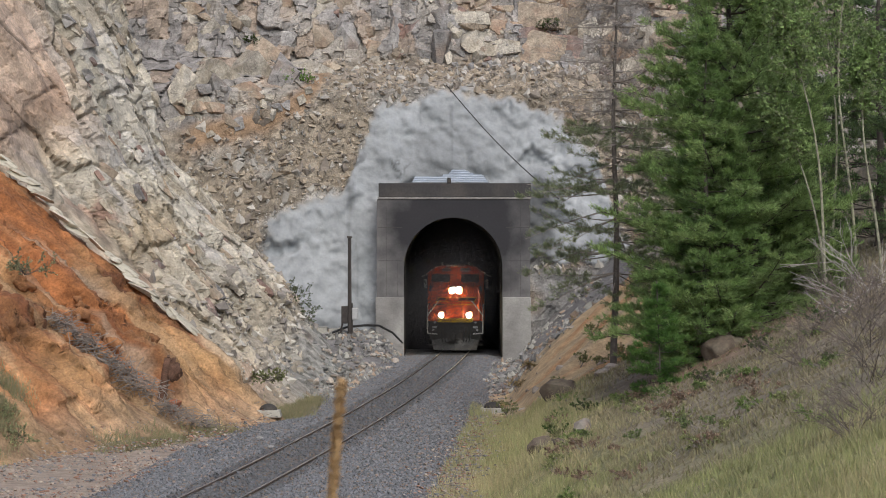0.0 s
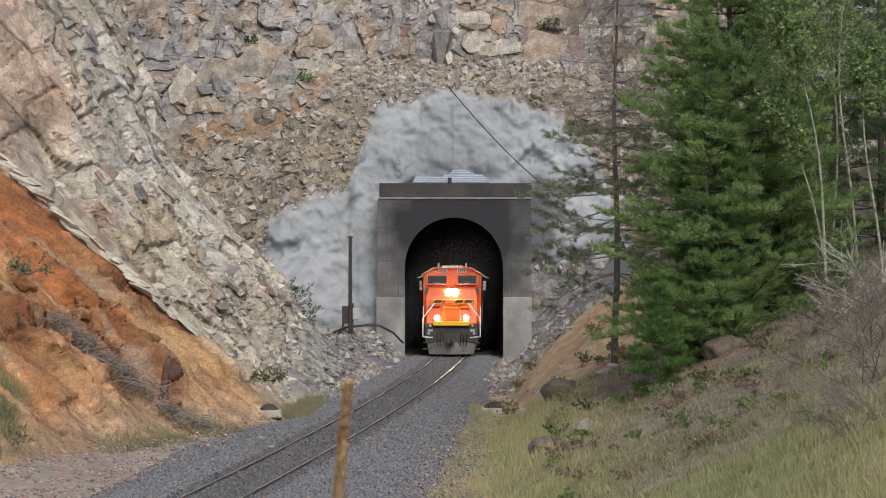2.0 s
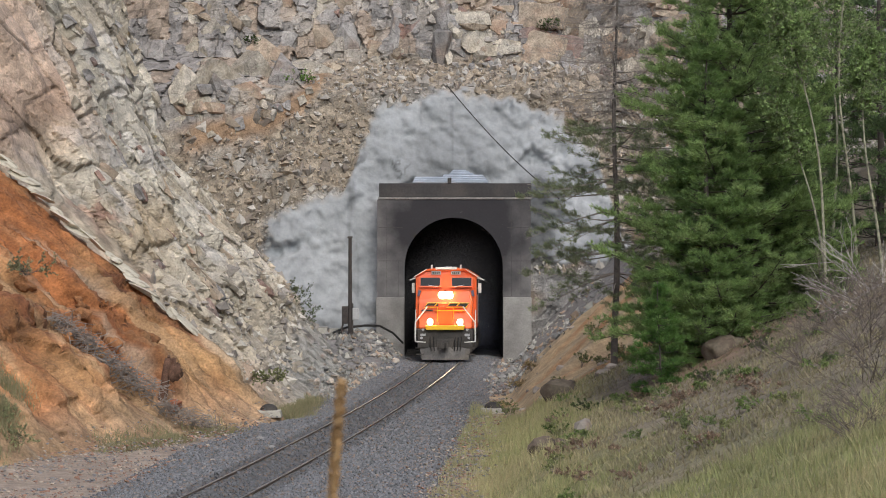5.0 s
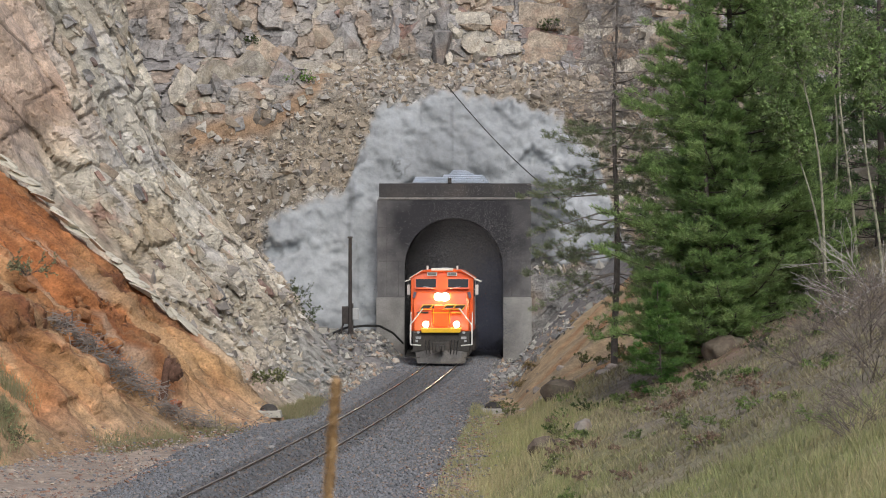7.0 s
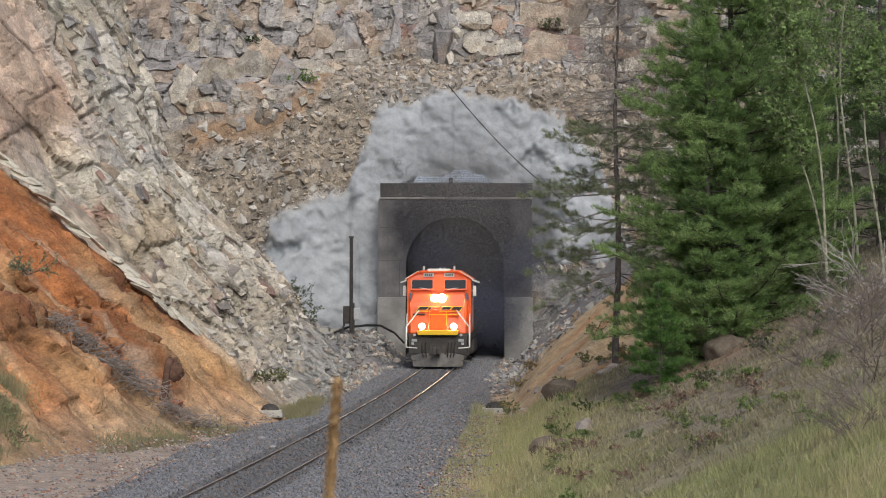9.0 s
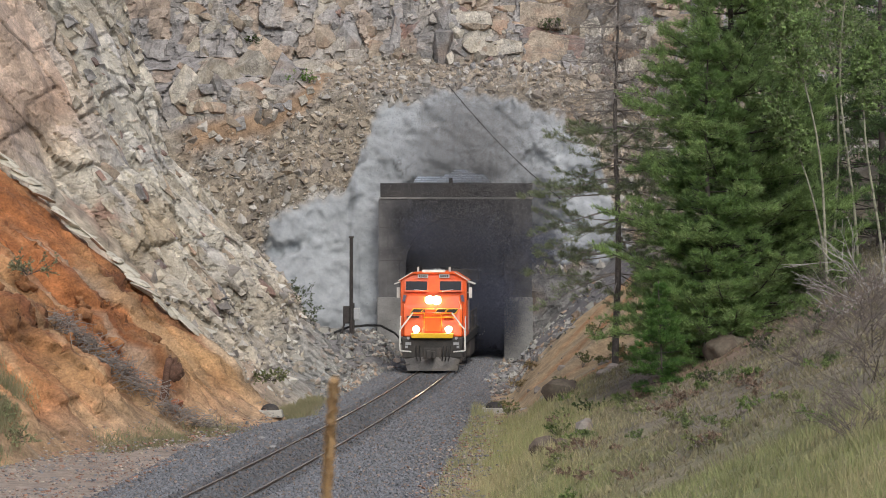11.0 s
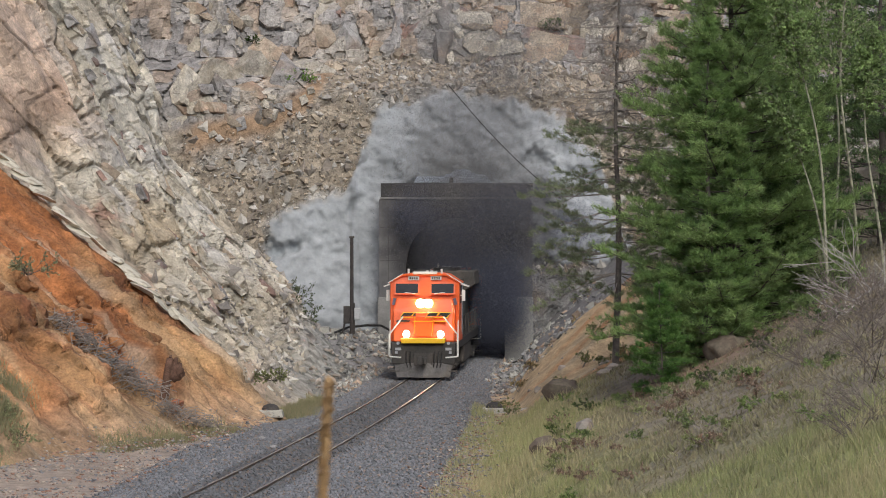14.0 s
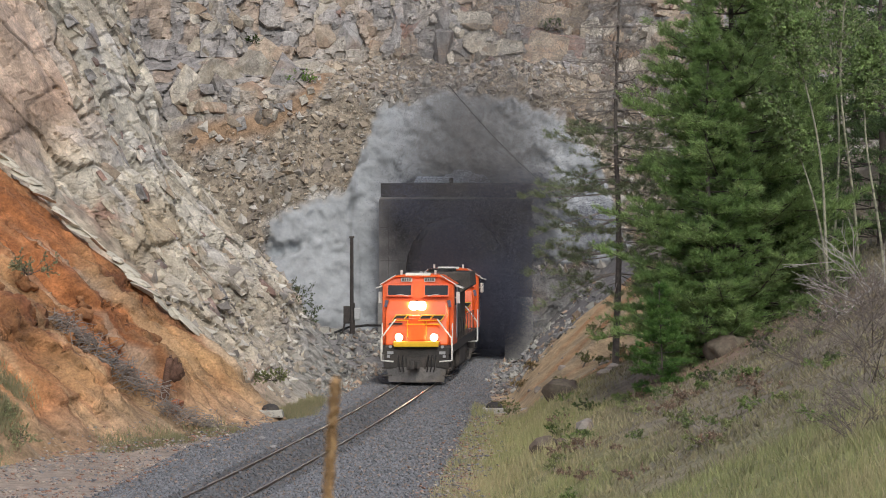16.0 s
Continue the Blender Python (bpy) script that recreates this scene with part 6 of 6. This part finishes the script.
def block_mesh(seed, mat):
    """An angular block of rock about one metre a side, with broken corners."""
    rng = np.random.default_rng(seed)
    bm = bmesh.new()
    bmesh.ops.create_cube(bm, size=1.0)
    for v in bm.verts:
        v.co += Vector(rng.normal(0, 0.10, 3))
    for k in range(4):
        n = Vector(unit(rng.choice((-1, 1), 3) * rng.uniform(0.25, 1, 3)))
        r = bmesh.ops.bisect_plane(bm, geom=list(bm.verts) + list(bm.edges) + list(bm.faces), plane_co=n * rng.uniform(0.40, 0.56), plane_no=n, clear_outer=True)
        edges = [e for e in r["geom_cut"] if isinstance(e, bmesh.types.BMEdge)]
        if edges:
            bmesh.ops.contextual_create(bm, geom=edges)
    bmesh.ops.recalc_face_normals(bm, faces=bm.faces)
    me = bpy.data.meshes.new("rock_block")
    bm.to_mesh(me)
    bm.free()
    me.materials.append(mat)
    return me


M_BLOCK_GREY = material("cliff_grey", (0.315, 0.30, 0.295), 0.9, coords="World", grain=1.8, fine=9, amount=0.36, bump=1.0, depth=0.08, cracks=0.3, crack_size=1.0, spread=0.28, stain=(0.27, 0.22, 0.19), stain_size=0.8, stain_part=0.42)
M_BLOCK_TAN = material("cliff_tan", (0.37, 0.305, 0.24), 0.9, coords="World", grain=1.8, fine=9, amount=0.36, bump=1.0, depth=0.08, cracks=0.3, crack_size=1.0, spread=0.25, stain=(0.36, 0.245, 0.18), stain_size=0.8, stain_part=0.42)
M_BLOCK_PALE = material("cliff_pale", (0.47, 0.43, 0.375), 0.9, coords="World", grain=1.8, fine=9, amount=0.36, bump=1.0, depth=0.08, cracks=0.3, crack_size=1.0, spread=0.22, stain=(0.40, 0.35, 0.28), stain_size=0.8, stain_part=0.45)
M_BLOCK_RUST = material("cliff_rust", (0.27, 0.175, 0.145), 0.9, coords="World", grain=1.8, fine=9, amount=0.36, bump=1.0, depth=0.08, cracks=0.3, crack_size=1.0, spread=0.25, stain=(0.25, 0.2, 0.19), stain_size=0.8)
CLIFF = [block_mesh(600 + k, (M_BLOCK_GREY, M_BLOCK_GREY, M_BLOCK_TAN, M_BLOCK_PALE, M_BLOCK_TAN, M_BLOCK_GREY, M_BLOCK_PALE, M_BLOCK_RUST)[k % 8]) for k in range(16)]
SLOPE = [block_mesh(640 + k, (M_BLOCK_PALE, M_BLOCK_PALE, M_BLOCK_TAN, M_BLOCK_GREY, M_BLOCK_PALE, M_BLOCK_TAN, M_BLOCK_RUST, M_BLOCK_PALE)[k % 8]) for k in range(16)]


def cliff_blocks():
    """Blocks that stand out of the headwall and of the rock slope."""
    wall, slope = bpy.data.objects["rock_headwall"], bpy.data.objects["rock_slope"]
    rng = random.Random(61)
    kinds = {"grey": [], "tan": [], "pale": [], "rust": []}
    for me in CLIFF:
        kinds[me.materials[0].name.split("_")[1]].append(me)
    # columns between upright joints, each broken across at its own heights
    x = -14.5
    while x < 14.5:
        wide = rng.choice((0.5, 0.8, 1.0, 1.3, 1.7, 2.1)) * rng.uniform(0.85, 1.15)
        mid = x + wide / 2
        z = float(cliff_foot(mid)) - 0.2 + rng.uniform(-0.2, 0.4)
        step = rng.uniform(-0.45, 0.35)
        while z < 24.5:
            tall = rng.choice((0.45, 0.7, 1.0, 1.4, 1.9)) * rng.uniform(0.85, 1.15)
            zc = z + tall / 2
            y = cliff_y(mid, zc)
            n = float(fractal(np.array([mid]), np.array([zc]), 3.4, 145)[0]) + rng.uniform(-0.3, 0.3) + 0.3 * float(smooth(-5, -8, mid))
            kind = "rust" if rng.random() < 0.05 else "grey" if n < -0.12 else "tan" if n < 0.22 else "pale"
            if rng.random() < 0.86:
                share("rock_block", rng.choice(kinds[kind]), wall, pose(mid + rng.uniform(-0.1, 0.1), y + 0.5 + step + rng.uniform(-0.22, 0.22), zc, rng.uniform(-9, 4), 5 + 32 * float(smooth(-6, -10, mid)) + rng.uniform(-9, 9), rng.uniform(-16, 16))
                      @ Matrix.Diagonal((wide * rng.uniform(1.08, 1.3), 1.5, tall * rng.uniform(1.1, 1.35), 1)))
            z += tall
        x += wide
    for k in range(150):
        x, zf = rng.uniform(-14, 13), rng.random()
        z = float(cliff_foot(x)) + 7 * zf * zf - 0.9 + 0.5 * rng.random()
        s = rng.uniform(0.2, 0.6)
        share("rock_block", CLIFF[rng.randrange(16)], wall, pose(x, cliff_y(x, z) - 0.05, z, rng.uniform(-30, 30), rng.uniform(-30, 30), rng.uniform(0, 360)) @ Matrix.Diagonal((s * rng.uniform(0.8, 1.5), s, s, 1)))
    for k, (x, y, z) in enumerate(SLABS):
        big = rng.choice((0.22, 0.3, 0.4, 0.5, 0.7)) * rng.uniform(0.85, 1.15)
        share("rock_block", SLOPE[rng.randrange(16)], slope, pose(x, y + 0.22 * big, z - 0.1 * big, rng.uniform(-14, 14), 52 + rng.uniform(-14, 14), rng.uniform(-18, 18))
              @ Matrix.Diagonal((big * rng.uniform(1.0, 2.2), big * rng.uniform(0.7, 1.1), big * rng.uniform(0.4, 0.8), 1)))


cliff_blocks()


# ---- exhaust smoke: clouds of fine soot, drifting as rigid puffs ----
M_SOOTDUST = material("dark_smoke", (0.10, 0.107, 0.15), 1.0, bump=0, amount=0.1)
M_HAZEDUST = material("brown_smoke", (0.20, 0.19, 0.19), 1.0, bump=0, amount=0.1)


def puff_mesh(seed, count, sigma, speck, mat):
    rng = np.random.default_rng(seed)
    lobes = rng.normal(0, sigma * 0.6, (7, 3))
    c = lobes[rng.integers(0, 7, count)] + rng.normal(0, sigma * 0.72, (count, 3))
    a = unit(rng.normal(0, 1, (count, 3))) * speck * rng.uniform(0.6, 1.4, (count, 1))
    b = unit(np.cross(a, rng.normal(0, 1, (count, 3)))) * speck * 0.17
    V = np.stack([c + a, c + b, c - a], 1).reshape(-1, 3)
    return mesh_from("smoke_puff", V, np.arange(len(V)).reshape(-1, 3), mat)


PUFFS_DENSE = [puff_mesh(500 + k, 18000, 0.95, 0.055, M_SOOTDUST) for k in range(3)]
PUFFS_THIN = [puff_mesh(510 + k, 16000, 1.8, 0.055, M_HAZEDUST) for k in range(3)]
# added veil that greys the dark tunnel mouth, apart from the exhaust
M_VEIL = material("grey_fumes", (0.075, 0.072, 0.08), 1.0, bump=0, amount=0.1)
VEIL = puff_mesh(520, 9000, 1.6, 0.05, M_VEIL)
PUFFS = []


def smoke():
    rng = random.Random(31)
    inside = 186.0
    for k in range(46):
        dense = k % 2 == 0
        born = 5.6 + 11.5 * (k / 46) ** 0.9 + rng.uniform(-0.4, 0.4)
        ob = share("smoke_puff", (PUFFS_DENSE if dense else PUFFS_THIN)[k % 3])
        tagged(ob, "puff of dark exhaust smoke drifting out of the tunnel mouth" if dense else "thin brownish smoke spreading up the headwall", "smoke", "smoke puffs")
        x, z = 0.7 + rng.uniform(-1.3, 1.9), rng.uniform(4.6, 6.4)
        low = dense and k % 4 == 0
        if low:
            x, z = rng.uniform(1.6, 2.8), rng.uniform(2.2, 4.4)
        ease = rng.uniform(0.75, 1.25) * (0.15 if low else 0.42 if dense else 1.35)
        drift = rng.uniform(-0.10, 0.30)
        spin = rng.uniform(-8, 8)
        rows = []
        for t in [q * 0.5 for q in range(33)]:
            a = t - born
            if a < 0:
                y, zz, xx = 156 + min(-a * 2.0, 24), z - 0.6, 0.6 + (x - 0.6) * 0.6
            else:
                y = 156 - 5.0 * (1 - math.exp(-a * 0.8))
                zz = z - 0.6 + ease * (0.5 * a + 1.15 * max(a - 1.2, 0)) * (1 / (1 + 0.05 * a))
                xx = x + (drift * a + (x - 0.7) * 0.12 * a) * (0.12 if low else 1)
                xx = 0.6 + (x - 0.6) * 0.6 + (xx - (0.6 + (x - 0.6) * 0.6)) * min(a / 1.5, 1)
            rows.append((t, pose(xx, y, zz, 0, 0, spin * (t - 8))))
        PUFFS.append((ob, rows))

    # added haze: specks hang in the mouth all the while, lifting its black
    for k in range(12):
        ob = tagged(share("smoke_puff", VEIL), "thin veil of specks added to lighten the dark tunnel mouth", "smoke", "smoke puffs")
        x, y, z = 0.6 + rng.uniform(-1.0, 1.0), rng.uniform(155.5, 158), rng.uniform(2.0, 5.2)
        PUFFS.append((ob, [(t, pose(x + 0.02 * t, y - 0.05 * t, z, 0, 0, 2 * t)) for t in (0, 4, 8, 12, 16)]))


smoke()


# where the stalk's tip stands, sideways of its foot, in metres
SWAY = ((0, 0.159), (0.5, 0.156), (1, 0.149), (1.5, 0.206), (2, 0.178), (2.5, 0.139), (3, 0.137), (3.5, 0.146), (4, 0.154), (4.6, 0.17), (5.3, 0.15), (6, 0.185), (6.5, 0.198),
        (7, 0.141), (7.5, 0.169), (8, 0.152), (8.5, 0.128), (9, 0.141), (9.8, 0.155), (10.7, 0.13), (11.5, 0.133), (12, 0.148), (12.5, 0.103), (13, 0.101), (13.5, 0.134),
        (14, 0.113), (14.5, 0.111), (15, 0.110), (15.5, 0.103), (16, 0.134))


def motions():
    times = [k * 0.25 for k in range(65)]
    for loco, wheels, behind in ((LOCO, LOCO_WHEELS, 0.0), (LOCO_2, LOCO_2_WHEELS, 22.9)):
        walk(loco, [(t, train_pose(nose_y(t) + behind)) for t in times])
        for wheel, m in wheels:
            side = 1 if m.translation.x > 0 else -1
            walk(wheel, [(t, m @ pose(0, 0, 0, side * math.degrees((nose_y(0) - nose_y(t)) / 0.51))) for t in times])
    walk(STALK, [(t, pose(-0.47, 9.0, 4.2, 0, math.degrees(math.atan(a / 1.854)))) for t, a in SWAY])
    for ob, rows in PUFFS:
        walk(ob, rows)


motions()
